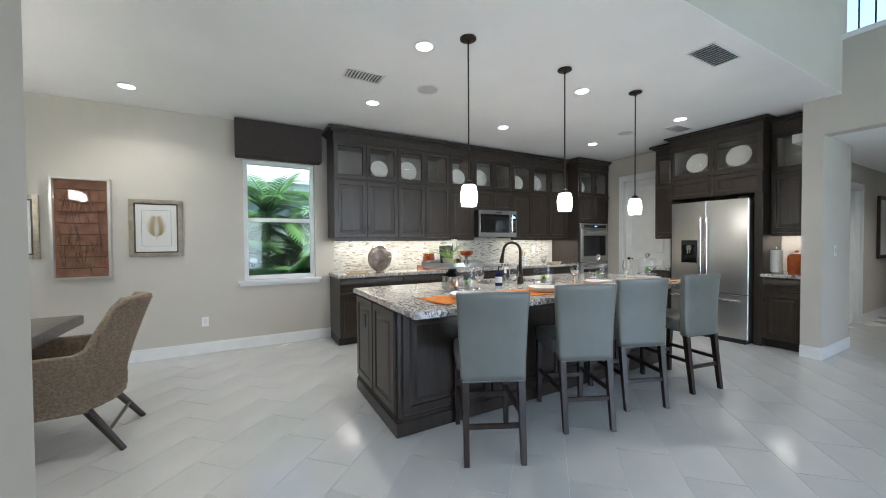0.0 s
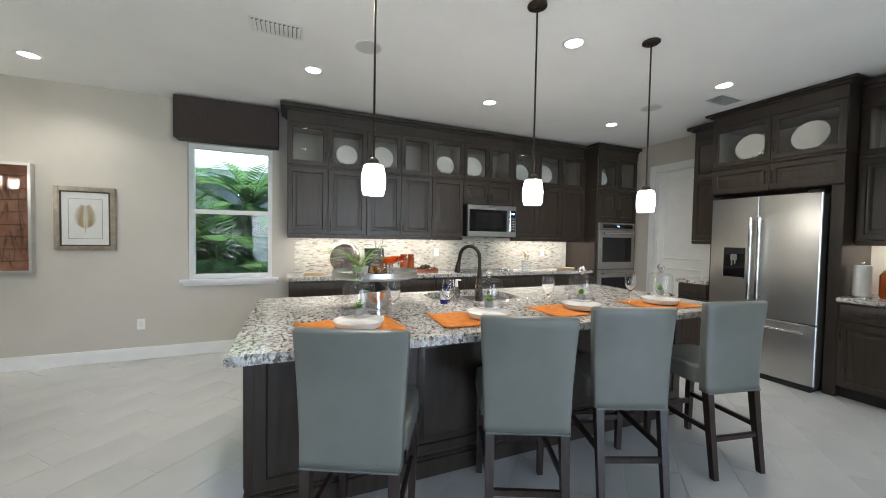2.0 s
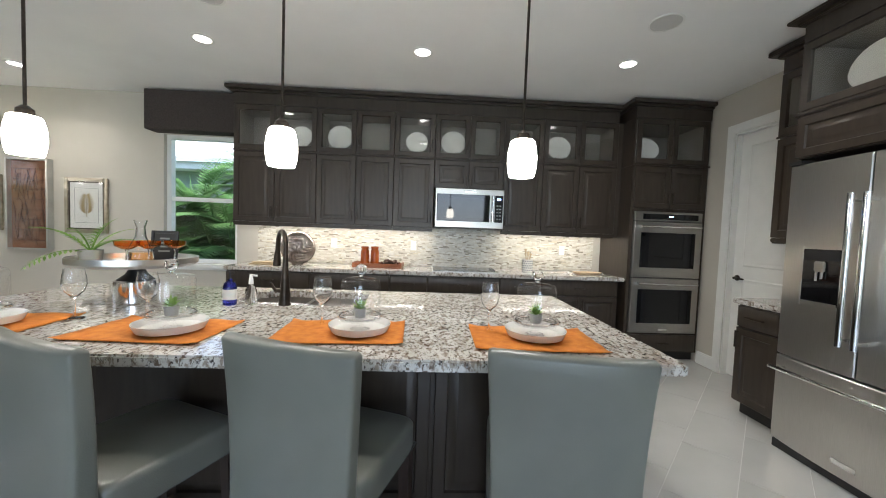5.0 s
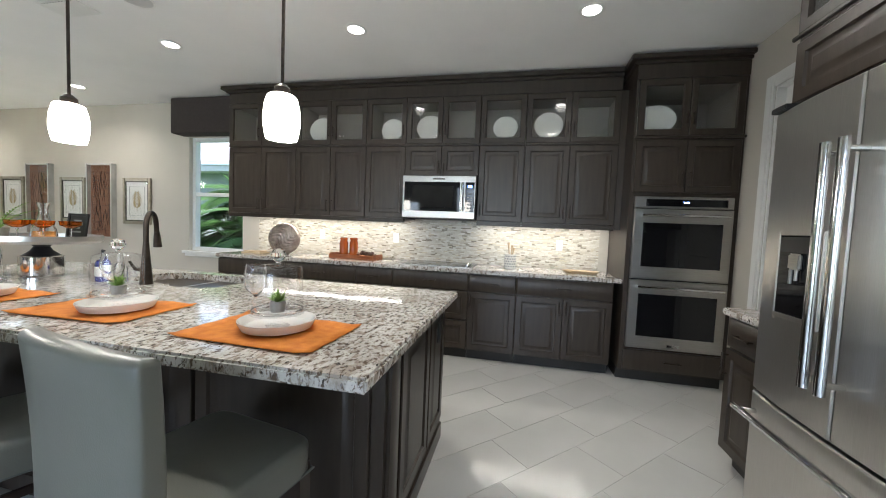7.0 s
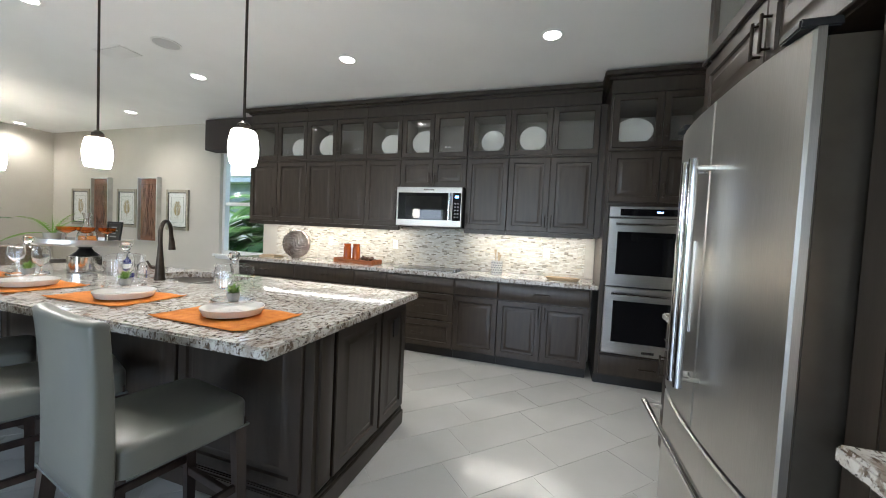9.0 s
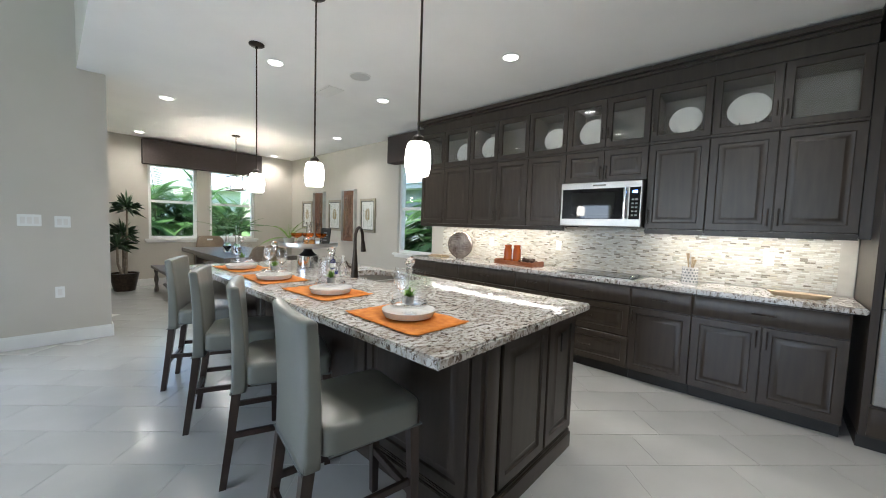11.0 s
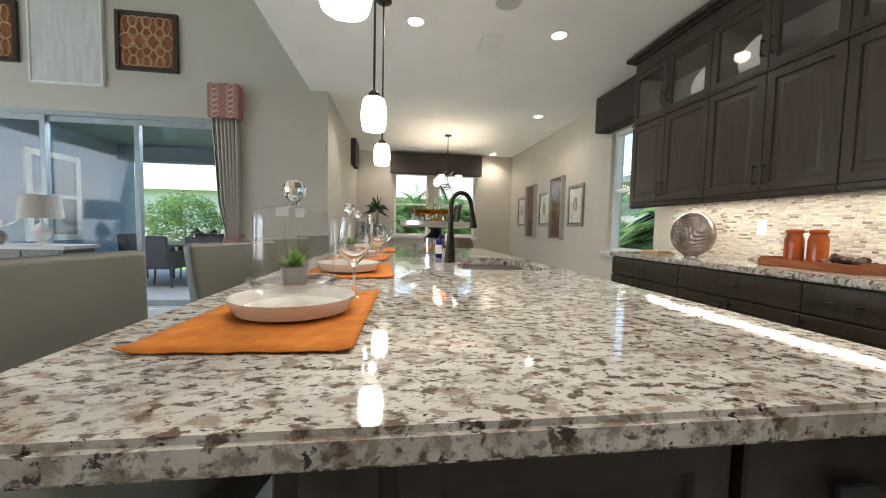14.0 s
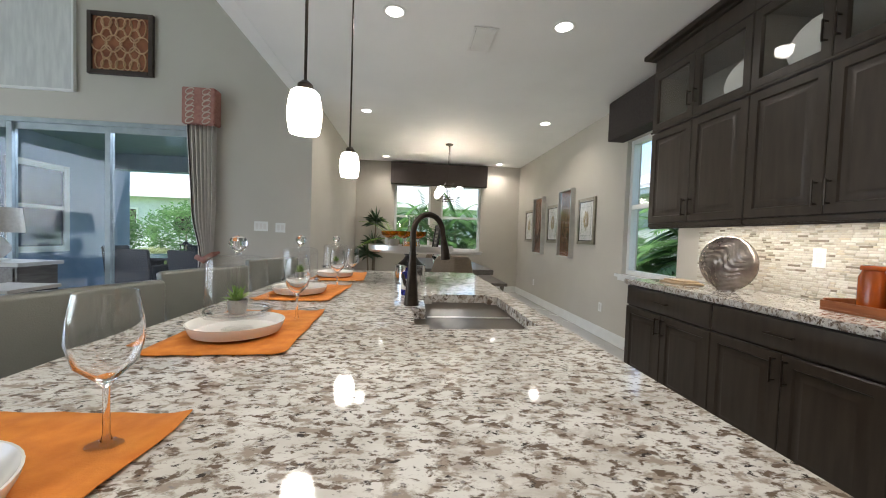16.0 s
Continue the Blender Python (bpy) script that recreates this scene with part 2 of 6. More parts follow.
def panel(bm, x0, z0, x1, z1, y, profile, closed=True):
    """Nested rectangles facing -y; profile gives (inset, depth in front of y)."""
    loops = []
    for inset, d in profile:
        loops.append([bm.verts.new(c) for c in ((x0 + inset, y - d, z0 + inset), (x1 - inset, y - d, z0 + inset), (x1 - inset, y - d, z1 - inset), (x0 + inset, y - d, z1 - inset))])
    for a, b in zip(loops, loops[1:]):
        for i in range(4):
            bm.faces.new((a[i], a[(i + 1) % 4], b[(i + 1) % 4], b[i]))
    if closed:
        bm.faces.new(loops[-1])
    return bm


def frame_bars(bm, x0, z0, x1, z1, y0, y1, w, bevel=0.003):
    """Four bars round an opening in the xz plane."""
    box(bm, x0, y0, z0, x0 + w, y1, z1, bevel), box(bm, x1 - w, y0, z0, x1, y1, z1, bevel)
    box(bm, x0 + w, y0, z0, x1 - w, y1, z0 + w, bevel), box(bm, x0 + w, y0, z1 - w, x1 - w, y1, z1, bevel)
    return bm


def crease(bm):
    """Keeps broad flat faces flat beside their narrow rounded edges."""
    for f in bm.faces:
        f.smooth = True
    for e in bm.edges:
        if len(e.link_faces) == 2:
            angle = e.calc_face_angle(0)
            a, b = (f.calc_area() for f in e.link_faces)
            e.smooth = not (angle > 0.61 or (angle > 0.17 and max(a, b) > 12 * min(a, b)))


def mesh_of(name, bm, material, smooth=True):
    bmesh.ops.recalc_face_normals(bm, faces=bm.faces)
    if smooth:
        crease(bm)
    me = bpy.data.meshes.new(name)
    bm.to_mesh(me)
    bm.free()
    me.materials.append(material)
    return me


def part(name, bm, material, parent=None, label="", at=None):
    ob = new(name, mesh_of(name, bm, material))
    if parent:
        ob.parent = parent
    if at is not None:
        ob.matrix_local = at
    if label:
        ob["label"] = label
    return ob


def thing(name, label, category, m=None, group="", kind=""):
    ob = new(name)
    ob.empty_display_size = 0.1
    if m is not None:
        ob.matrix_world = m
    return tagged(ob, label, category, group, kind)


def single(name, bm, material, label, category, m=None, group="", kind=""):
    ob = part(name, bm, material)
    if m is not None:
        ob.matrix_world = m
    return tagged(ob, label, category, group, kind)


def structure(name, bm, material, label, category):
    return single(name, bm, material, label, category, kind="structure")


def wall_along_x(name, y0, y1, x0, x1, z0, z1, holes, label):
    """A wall with rectangular holes (x0, z0, x1, z1), sorted, that go through it."""
    bm, at = B(), x0
    for hx0, hz0, hx1, hz1 in holes:
        box(bm, at, y0, z0, hx0, y1, z1)
        if hz0 > z0:
            box(bm, hx0, y0, z0, hx1, y1, hz0)
        if hz1 < z1:
            box(bm, hx0, y0, hz1, hx1, y1, z1)
        at = hx1
    box(bm, at, y0, z0, x1, y1, z1)
    return structure(name, bm, WALL, label, "wall")


def wall_along_y(name, x0, x1, y0, y1, z0, z1, holes, label):
    bm, at = B(), y0
    for hy0, hz0, hy1, hz1 in holes:
        box(bm, x0, at, z0, x1, hy0, z1)
        if hz0 > z0:
            box(bm, x0, hy0, z0, x1, hy1, hz0)
        if hz1 < z1:
            box(bm, x0, hy0, hz1, x1, hy1, z1)
        at = hy1
    box(bm, x0, at, z0, x1, y1, z1)
    return structure(name, bm, WALL, label, "wall")


# ---- large structure ----
WY, WX = 6.03, 7.55          # back wall, right wall
SX = 0.785                    # wall with the sliding doors
DX = -2.78                   # far dining wall
TOP = 5.6                    # great room ceiling
wall_along_x("wall_north", WY, WY + 0.18, DX - 0.18, WX + 0.15, 0, CEIL, [(1.33, 0.86, 2.19, 2.40)], "beige painted kitchen and dining wall with one window")
wall_along_y("wall_west", DX - 0.18, DX, 2.3, WY, 0, CEIL, [(3.19, 0.92, 4.0, 2.40), (4.23, 0.92, 5.14, 2.40)], "beige painted dining wall with two windows")
wall_along_x("wall_dining", 2.16, 2.34, DX, SX - 0.18, 0, CEIL, [], "beige painted dining side wall")
wall_along_y("wall_sliders", SX - 0.18, SX, -4.4, 2.34, 0, TOP, [(-2.10, 0, 1.04, 2.43)], "tall beige wall with sliding glass doors")
wall_along_y("wall_east", WX, WX + 0.15, 2.42, WY, 0, CEIL, [(4.25, 0, 5.06, 2.44)], "beige painted kitchen wall with a pantry door")
wall_along_x("wall_pillar", 2.25, 2.42, 6.855, 7.80, 0, CEIL, [], "painted wall end beside the kitchen cabinets")
wall_along_x("wall_hall", 2.56, 2.7, 7.7, 13.0, 0, 2.47, [(8.95, 0, 9.75, 2.1)], "beige hallway wall with a door opening")
wall_along_y("wall_hall_end", 13.0, 13.15, -0.6, 2.7, 0, 2.47, [], "beige wall at the end of the hallway")
wall_along_x("wall_hall_south", -0.75, -0.6, 6.855, 13.0, 0, 2.47, [], "beige hallway wall")
wall_along_y("wall_balcony", 6.855, 7.03, -4.4, 2.25, 2.47, TOP, [(-3.4, 3.42, 2.13, 4.6)], "tall painted wall with a balcony opening above the hallway")
wall_along_y("wall_balcony_low", 6.855, 7.03, -4.4, -0.6, 0, 2.47, [], "painted great room wall below the balcony")
# out of view; its two openings are added and placed for the fill lamps
wall_along_x("wall_south", -4.58, -4.4, SX - 0.18, 7.03, 0, TOP, [(0.95, 0.3, 1.95, 2.3), (3.4, 0.3, 6.7, 2.9)], "unseen tall great room wall with two openings added for daylight")
wall_along_x("wall_header", 2.12, 2.25, SX, 6.855, CEIL, TOP, [], "painted wall above the kitchen opening")
wall_along_y("wall_loft_back", 9.5, 9.6, -4.4, 2.25, 3.42, TOP, [], "wall of the loft behind the balcony")
bm = B()
box(bm, DX, 2.25, CEIL, WX, WY, CEIL + 0.1), box(bm, SX, 2.119, CEIL - 0.004, 6.855, 2.252, CEIL - 0.0005)
structure("ceiling", bm, CEILING, "off-white flat kitchen and dining ceiling", "ceiling")
structure("ceiling_hall", box(B(), 7.03, -0.6, 2.47, 13, 2.56, 2.57), CEILING, "off-white hallway ceiling", "ceiling")
structure("ceiling_great_room", box(B(), SX - 0.18, -4.58, TOP, 9.6, 2.25, TOP + 0.1), CEILING, "high off-white great room ceiling", "ceiling")
structure("floor_loft", box(B(), 7.03, -4.4, 3.3, 9.5, 2.25, 3.40), WHITE, "loft floor behind the balcony", "floor")
structure("floor_slab", box(B(), DX, -4.4, -0.12, 13.0, WY, -0.0022), FLOORGROUT, "pale grout bed of the tiled floor", "floor")
bm = B()
for x0, y0, x1, y1 in ((DX, WY - 0.016, 2.40, WY), (DX, 2.34, DX + 0.016, WY - 0.016), (SX, 1.31, SX + 0.016, 2.34), (DX + 0.016, 2.34, SX, 2.356), (SX, 2.34, SX + 0.016, 2.356),
                       (6.839, 2.234, 6.855, 2.42), (6.855, 2.234, 7.80, 2.25), (7.8, 2.544, 8.87, 2.56), (9.83, 2.544, 13, 2.56),
                       (WX - 0.016, 5.14, WX, 5.37)):
    box(bm, x0, y0, 0, x1, y1, 0.115, 0.002), box(bm, x0, y0, 0.115, x1, y1, 0.135, 0.005)
structure("baseboard", bm, WHITE, "white painted baseboard along the walls", "baseboard")


def window_unit(name, along, c0, c1, z0, z1, face, depth, out):
    """A white single-hung window. along: 'x' or 'y'; out: +1 or -1, the side of the street."""
    win = thing(name, "white single-hung window with two clear panes", "window", kind="structure")
    def put(nm, x0, za, x1, zb, d0, d1, material, label=""):
        a, b = sorted((face + out * d0, face + out * d1))
        bm = box(B(), x0, a, za, x1, b, zb, 0.003) if along == "x" else box(B(), a, x0, za, b, x1, zb, 0.003)
        return part(nm, bm, material, win, label)
    mid = (z0 + z1) / 2 - 0.02
    for q0, za, q1, zb in ((c0, z0, c0 + 0.05, z1), (c1 - 0.05, z0, c1, z1), (c0 + 0.05, z1 - 0.05, c1 - 0.05, z1), (c0 + 0.05, z0, c1 - 0.05, z0 + 0.05)):
        put("frame", q0, za, q1, zb, 0.05, 0.13, WHITE)
    put("meeting_rail", c0 + 0.05, mid, c1 - 0.05, mid + 0.05, 0.06, 0.11, WHITE)
    put("pane", c0 + 0.05, z0 + 0.05, c1 - 0.05, mid, 0.085, 0.089, PANE).visible_shadow = False
    put("pane", c0 + 0.05, mid + 0.05, c1 - 0.05, z1 - 0.05, 0.085, 0.089, PANE).visible_shadow = False
    put("sill", c0 - 0.07, z0 - 0.035, c1 + 0.07, z0 - 0.002, -0.05, 0.048, WHITE, "white painted sill")
    put("apron", c0 - 0.05, z0 - 0.075, c1 + 0.05, z0 - 0.036, -0.018, -0.001, WHITE)


window_unit("window_1", "x", 1.33, 2.19, 0.86, 2.40, WY, 0.18, 1)
window_unit("window_2", "y", 3.19, 4.0, 0.92, 2.40, DX, 0.18, -1)
window_unit("window_3", "y", 4.23, 5.14, 0.92, 2.40, DX, 0.18, -1)
single("window_valance", box(B(), 1.25, WY - 0.20, 2.40, 2.26, WY - 0.002, 2.845, 0.006), FABRIC, "dark brown fabric box valance over the kitchen window", "valance")
single("window_valance", box(B(), DX + 0.002, 3.10, 2.36, DX + 0.17, 5.24, 2.83, 0.006), FABRIC, "wide dark brown fabric box valance over the dining windows", "valance")


# ---- cabinets ----
RAISED = [(0.0, 0.0), (0.0, 0.017), (0.004, 0.021), (0.054, 0.021), (0.060, 0.010), (0.072, 0.008), (0.100, 0.020), (0.104, 0.021)]
SLAB = [(0.0, 0.0), (0.0, 0.015), (0.012, 0.021)]


def handle_bar(parent, x, z, y, length=0.13, upright=True):
    bm = B()
    a = (0, 0, length / 2) if upright else (length / 2, 0, 0)
    ends = [Vector((x, y - 0.03, z)) - Vector(a), Vector((x, y - 0.03, z)) + Vector(a)]
    tube(bm, ends, 0.0055, 8)
    for e in ends:
        foot = e.lerp((ends[0] + ends[1]) / 2, 0.16)
        tube(bm, [foot, foot + Vector((0, 0.031, 0))], 0.005, 6)
    return part("handle", bm, BRONZE, parent, "dark bronze bar handle")


def cab_door(parent, x0, z0, x1, z1, y, handle=None, profile=RAISED, name="door"):
    d = part(name, panel(B(), x0 + 0.002, z0 + 0.002, x1 - 0.002, z1 - 0.002, y, profile), CAB, parent)
    if handle == "drawer":
        handle_bar(d, (x0 + x1) / 2, (z0 + z1) / 2, y - 0.02, 0.14, False)
    elif handle:
        side, height = handle
        handle_bar(d, x0 + 0.03 if side == "l" else x1 - 0.03, height, y - 0.02)
    return d


def glass_door(parent, x0, z0, x1, z1, y, side, handle=True):
    d = part("glass_door", panel(B(), x0 + 0.002, z0 + 0.002, x1 - 0.002, z1 - 0.002, y, [(0, 0), (0, 0.017), (0.004, 0.021), (0.05, 0.021), (0.056, 0.012), (0.056, 0.0), (0, 0)], False), CAB, parent)
    part("pane", box(B(), x0 + 0.055, y - 0.009, z0 + 0.055, x1 - 0.055, y - 0.005, z1 - 0.055), CABPANE, d).visible_shadow = False
    if handle:
        handle_bar(d, x0 + 0.028 if side == "l" else x1 - 0.028, z0 + 0.14, y - 0.02, 0.11)


def shell(parent, w, depth, z0, z1, x0=0.0):
    """An open-fronted box, lined in a paler finish."""
    bm, t = B(), 0.018
    box(bm, x0, 0, z0, x0 + t, depth, z1), box(bm, x0 + w - t, 0, z0, x0 + w, depth, z1)
    box(bm, x0 + t, 0, z0, x0 + w - t, depth, z0 + t), box(bm, x0 + t, 0, z1 - t, x0 + w - t, depth, z1)
    box(bm, x0 + t, depth - 0.01, z0 + t, x0 + w - t, depth, z1 - t)
    part("body", bm, CAB, parent)
    bm = B()
    box(bm, x0 + t, 0.004, z0 + t, x0 + w - t, depth - 0.016, z0 + t + 0.003)
    box(bm, x0 + t, 0.004, z1 - t - 0.003, x0 + w - t, depth - 0.016, z1 - t)
    box(bm, x0 + t, 0.004, z0 + t + 0.003, x0 + t + 0.003, depth - 0.016, z1 - t - 0.003)
    box(bm, x0 + w - t - 0.003, 0.004, z0 + t + 0.003, x0 + w - t, depth - 0.016, z1 - t - 0.003)
    box(bm, x0 + t, depth - 0.016, z0 + t, x0 + w - t, depth - 0.011, z1 - t)
    part("lining", bm, CAB_IN, parent, "paler cabinet interior")


def crown(parent, w, depth, left=True, right=True, z0=2.66, x0=0.0, top=2.845):
    bm = B()
    box(bm, x0, -0.014, z0, x0 + w, depth, z0 + 0.12, 0.002)
    for k, (za, zb, out) in enumerate(((z0 + 0.12, z0 + 0.145, 0.03), (z0 + 0.145, top, 0.07))):
        box(bm, x0 - out * left, -out - 0.012, za, x0 + w + out * right, depth, zb, 0.006)
    part("crown", bm, CAB, parent, "stepped crown moulding")


def upper_cabinet(m, w, doors, depth, zlow=1.395, split=2.155, left=False, right=False, label="espresso wall cabinet with raised-panel doors under glass-fronted display doors", rail=True):
    """doors: widths from the unit's own left."""
    c = thing("wall_cabinet", label, "cabinet", m, "kitchen wall cabinets")
    part("carcass", box(B(), 0.002, 0, zlow, w - 0.002, depth, split + 0.006), CAB, c)
    shell(c, w - 0.004, depth, split + 0.008, 2.66, 0.002)
    x = 0
    for i, d in enumerate(doors):
        side = "r" if (len(doors) == 1 or i == 0) else "l"
        if len(doors) == 1:
            side = "l" if right == "hinge" else "r"
        cab_door(c, x, zlow, x + d, split, 0, (side, zlow + 0.11 if split - zlow > 0.4 else zlow + 0.09))
        glass_door(c, x, split + 0.022, x + d, 2.655, 0, side)
        x += d
    part("moulding", box(B(), 0, -0.034, split + 0.002, w, -0.0225, split + 0.02, 0.004), CAB, c)
    crown(c, w, depth, left, right is True)
    if rail:
        part("light_rail", box(box(B(), 0.0, -0.02, zlow - 0.035, w, 0.03, zlow - 0.002, 0.006), 0.0, 0.001, zlow - 0.045, w, 0.02, zlow - 0.035), CAB, c)
    return c


FY = 5.622
D = WY - FY - 0.004
for x0, ds, zl in ((2.36, (0.44, 0.45), 1.395), (3.25, (0.43, 0.42), 1.395), (4.10, (0.45,), 1.395), (4.55, (0.39, 0.39), 1.845), (5.33, (0.45,), 1.395), (5.78, (0.42, 0.44), 1.395)):
    upper_cabinet(pose(x0, FY, 0), sum(ds), ds, D, zl, left=x0 == 2.36, right="hinge" if x0 == 5.33 else False, rail=zl < 1.5)
single("cabinet_filler", box(B(), 6.642, FY, 1.36, 6.698, WY - 0.004, 2.66), CAB, "narrow espresso filler strip beside the oven tower", "cabinet filler")


def base_cabinet(m, w, doors, depth, drawers=1, label="espresso base cabinet with a drawer above raised-panel doors", top=0.872):
    c = thing("base_cabinet", label, "cabinet", m, "kitchen base cabinets")
    part("carcass", box(B(), 0.002, 0, 0.10, w - 0.002, depth, top), CAB, c)
    part("toe_kick", box(B(), 0.002, 0.06, 0.0, w - 0.002, depth, 0.099), DARK, c)
    cab_door(c, 0, 0.70, w, 0.862, 0, "drawer", SLAB, "drawer")
    if drawers == 3:
        cab_door(c, 0, 0.405, w, 0.69, 0, "drawer", RAISED, "drawer")
        cab_door(c, 0, 0.11, w, 0.395, 0, "drawer", RAISED, "drawer")
    else:
        x = 0
        for i, d in enumerate(doors):
            cab_door(c, x, 0.11, x + d, 0.69, 0, ("r" if i == 0 and len(doors) > 1 else "l", 0.60))
            x += d
    return c


for x0, ds, dr in ((2.38, (0.43, 0.44), 1), (3.25, (0.43, 0.42), 1), (4.10, (0.41,), 1), (4.51, (0.79,), 3), (5.30, (0.465,), 1), (5.765, (0.435, 0.435), 1)):
    base_cabinet(pose(x0, 5.452, 0), sum(ds), ds, WY - 5.452 - 0.004, dr, label="espresso drawer base with three wide drawers under the cooktop" if dr == 3 else "espresso base cabinet with a drawer above raised-panel doors")


def slab(bm, x0, y0, x1, y1, z0=0.873, z1=0.915):
    return box(bm, x0, y0, z0, x1, y1, z1, 0.008)


single("countertop", slab(B(), 2.36, 5.41, 6.697, WY - 0.016), GRANITE, "polished speckled granite countertop on the base cabinets", "countertop")


# ---- oven tower ----
tower = thing("oven_tower", "tall espresso cabinet that holds a double wall oven", "cabinet", pose(6.70, 5.392, 0))
tw, td = WX - 6.70 - 0.004, WY - 5.392 - 0.004
bm = B()
box(bm, 0, 0, 0.1, 0.038, td, 2.155), box(bm, tw - 0.038, 0, 0.1, tw, td, 2.155)
box(bm, 0.038, 0, 0.1, tw - 0.038, td, 0.315), box(bm, 0.038, 0, 1.66, tw - 0.038, td, 2.155), box(bm, 0.038, td - 0.02, 0.315, tw - 0.038, td, 1.66)
part("carcass", bm, CAB, tower)
part("toe_kick", box(B(), 0, 0.06, 0, tw, td, 0.099), DARK, tower)
shell(tower, tw, td, 2.157, 2.66)
half = tw / 2
cab_door(tower, 0.03, 0.115, tw - 0.03, 0.30, 0, "drawer", SLAB, "drawer")
for i in (0, 1):
    cab_door(tower, 0.02 + i * (half - 0.02), 1.69, half + i * (half - 0.02), 2.14, 0, ("r" if i == 0 else "l", 1.80))
    glass_door(tower, 0.02 + i * (half - 0.02), 2.175, half + i * (half - 0.02), 2.655, 0, "r" if i == 0 else "l")
part("moulding", box(B(), -0.01, -0.036, 2.15, tw, -0.022, 2.17, 0.004), CAB, tower)
crown(tower, tw, td, True, False)

oven = thing("double_wall_oven", "stainless steel double wall oven with black glass doors", "oven", pose(6.742, 5.39, 0))
ow = tw - 0.084
part("body", box(B(), 0.004, 0.003, 0.318, ow - 0.004, 0.5, 1.656), BLACK, oven)
part("control_panel", panel(B(), 0, 1.555, ow, 1.655, 0.003, [(0, 0), (0, 0.022), (0.006, 0.027)]), STEEL_H, oven)
part("display", box(B(), 0.09, -0.0285, 1.572, ow - 0.05, -0.0245, 1.632), BLACKGLASS, oven)
part("clock", box(B(), ow * 0.50, -0.030, 1.598, ow * 0.56, -0.0287, 1.612), glow("blue_display", (0.25, 0.45, 1.0), 3.0), oven)
for z0, z1 in ((0.935, 1.548), (0.32, 0.925)):
    d = part("oven_door", panel(B(), 0, z0, ow, z1, 0.003, [(0, 0), (0, 0.028), (0.006, 0.034)]), STEEL_H, oven)
    part("window", panel(B(), 0.075, z0 + 0.11, ow - 0.075, z1 - 0.12, -0.031, [(0, 0), (0, 0.004), (0.004, 0.006)]), BLACKGLASS, d)
    bm = tube(B(), [(0.05, -0.085, z1 - 0.055), (ow - 0.05, -0.085, z1 - 0.055)], 0.012, 12)
    for hx in (0.07, ow - 0.07):
        box(bm, hx - 0.014, -0.085, z1 - 0.065, hx + 0.014, -0.030, z1 - 0.045, 0.004)
    part("handle", bm, CHROME, d, "polished bar handle")
part("badge", box(B(), ow / 2 - 0.05, -0.0335, 0.345, ow / 2 + 0.05, -0.031, 0.368, 0.001), CHROME, oven)

# ---- microwave ----
mw = thing("microwave", "stainless over-the-range microwave with a black glass door", "microwave", pose(4.568, 5.52, 1.405))
part("body", box(B(), 0, 0, 0, 0.757, WY - 5.53, 0.43), BLACK, mw)
dr = part("door", panel(B(), 0, 0.0, 0.757, 0.428, 0, [(0, 0), (0, 0.028), (0.006, 0.034)]), STEEL_H, mw)
part("window", panel(B(), 0.02, 0.07, 0.60, 0.365, -0.032, [(0, 0), (0, 0.003), (0.004, 0.005)]), BLACKGLASS, dr)
part("window_mesh", box(B(), 0.11, -0.0385, 0.11, 0.53, -0.0372, 0.325), mat("oven_window_grey", (0.012, 0.012, 0.012), (0.016, 0.016, 0.016), rough=0.03, spec=0.38), dr)
part("control_panel", panel(B(), 0.655, 0.07, 0.745, 0.365, -0.032, [(0, 0), (0, 0.003), (0.004, 0.005)]), BLACKGLASS, mw)
part("clock", box(B(), 0.68, -0.0388, 0.31, 0.72, -0.0372, 0.335), glow("blue_clock", (0.15, 0.35, 1.0), 4.0), mw)
PRINT = mat("grey_print", (0.2, 0.2, 0.2), rough=0.5)
for k in range(10):
    part("button", box(B(), 0.675 + 0.03 * (k % 2), -0.0384, 0.10 + 0.036 * (k // 2), 0.695 + 0.03 * (k % 2), -0.0372, 0.115 + 0.036 * (k // 2)), PRINT, mw)
bm = tube(B(), [(0.628, -0.075, 0.075), (0.628, -0.075, 0.36)], 0.013, 12)
for hz in (0.095, 0.34):
    box(bm, 0.618, -0.073, hz - 0.012, 0.638, -0.034, hz + 0.012, 0.003)
part("handle", bm, CHROME, dr, "polished bar handle")
part("badge", box(B(), 0.32, -0.0365, 0.388, 0.44, -0.0335, 0.402), CHROME, dr)

# ---- refrigerator wall, turned to face the room ----
def east(x, y, z=0):
    """Local x runs towards the great room, fronts face the island."""
    return pose(x, y, z, 0, 0, -90)


fr = thing("refrigerator", "stainless french-door refrigerator with a bottom freezer drawer", "refrigerator", east(6.884, 3.828))
fw = 0.925
# the brown reflected in the steel side is put into its colour
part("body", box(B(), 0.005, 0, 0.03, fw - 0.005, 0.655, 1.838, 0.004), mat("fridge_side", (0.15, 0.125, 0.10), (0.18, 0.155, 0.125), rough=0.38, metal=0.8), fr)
hw = fw / 2


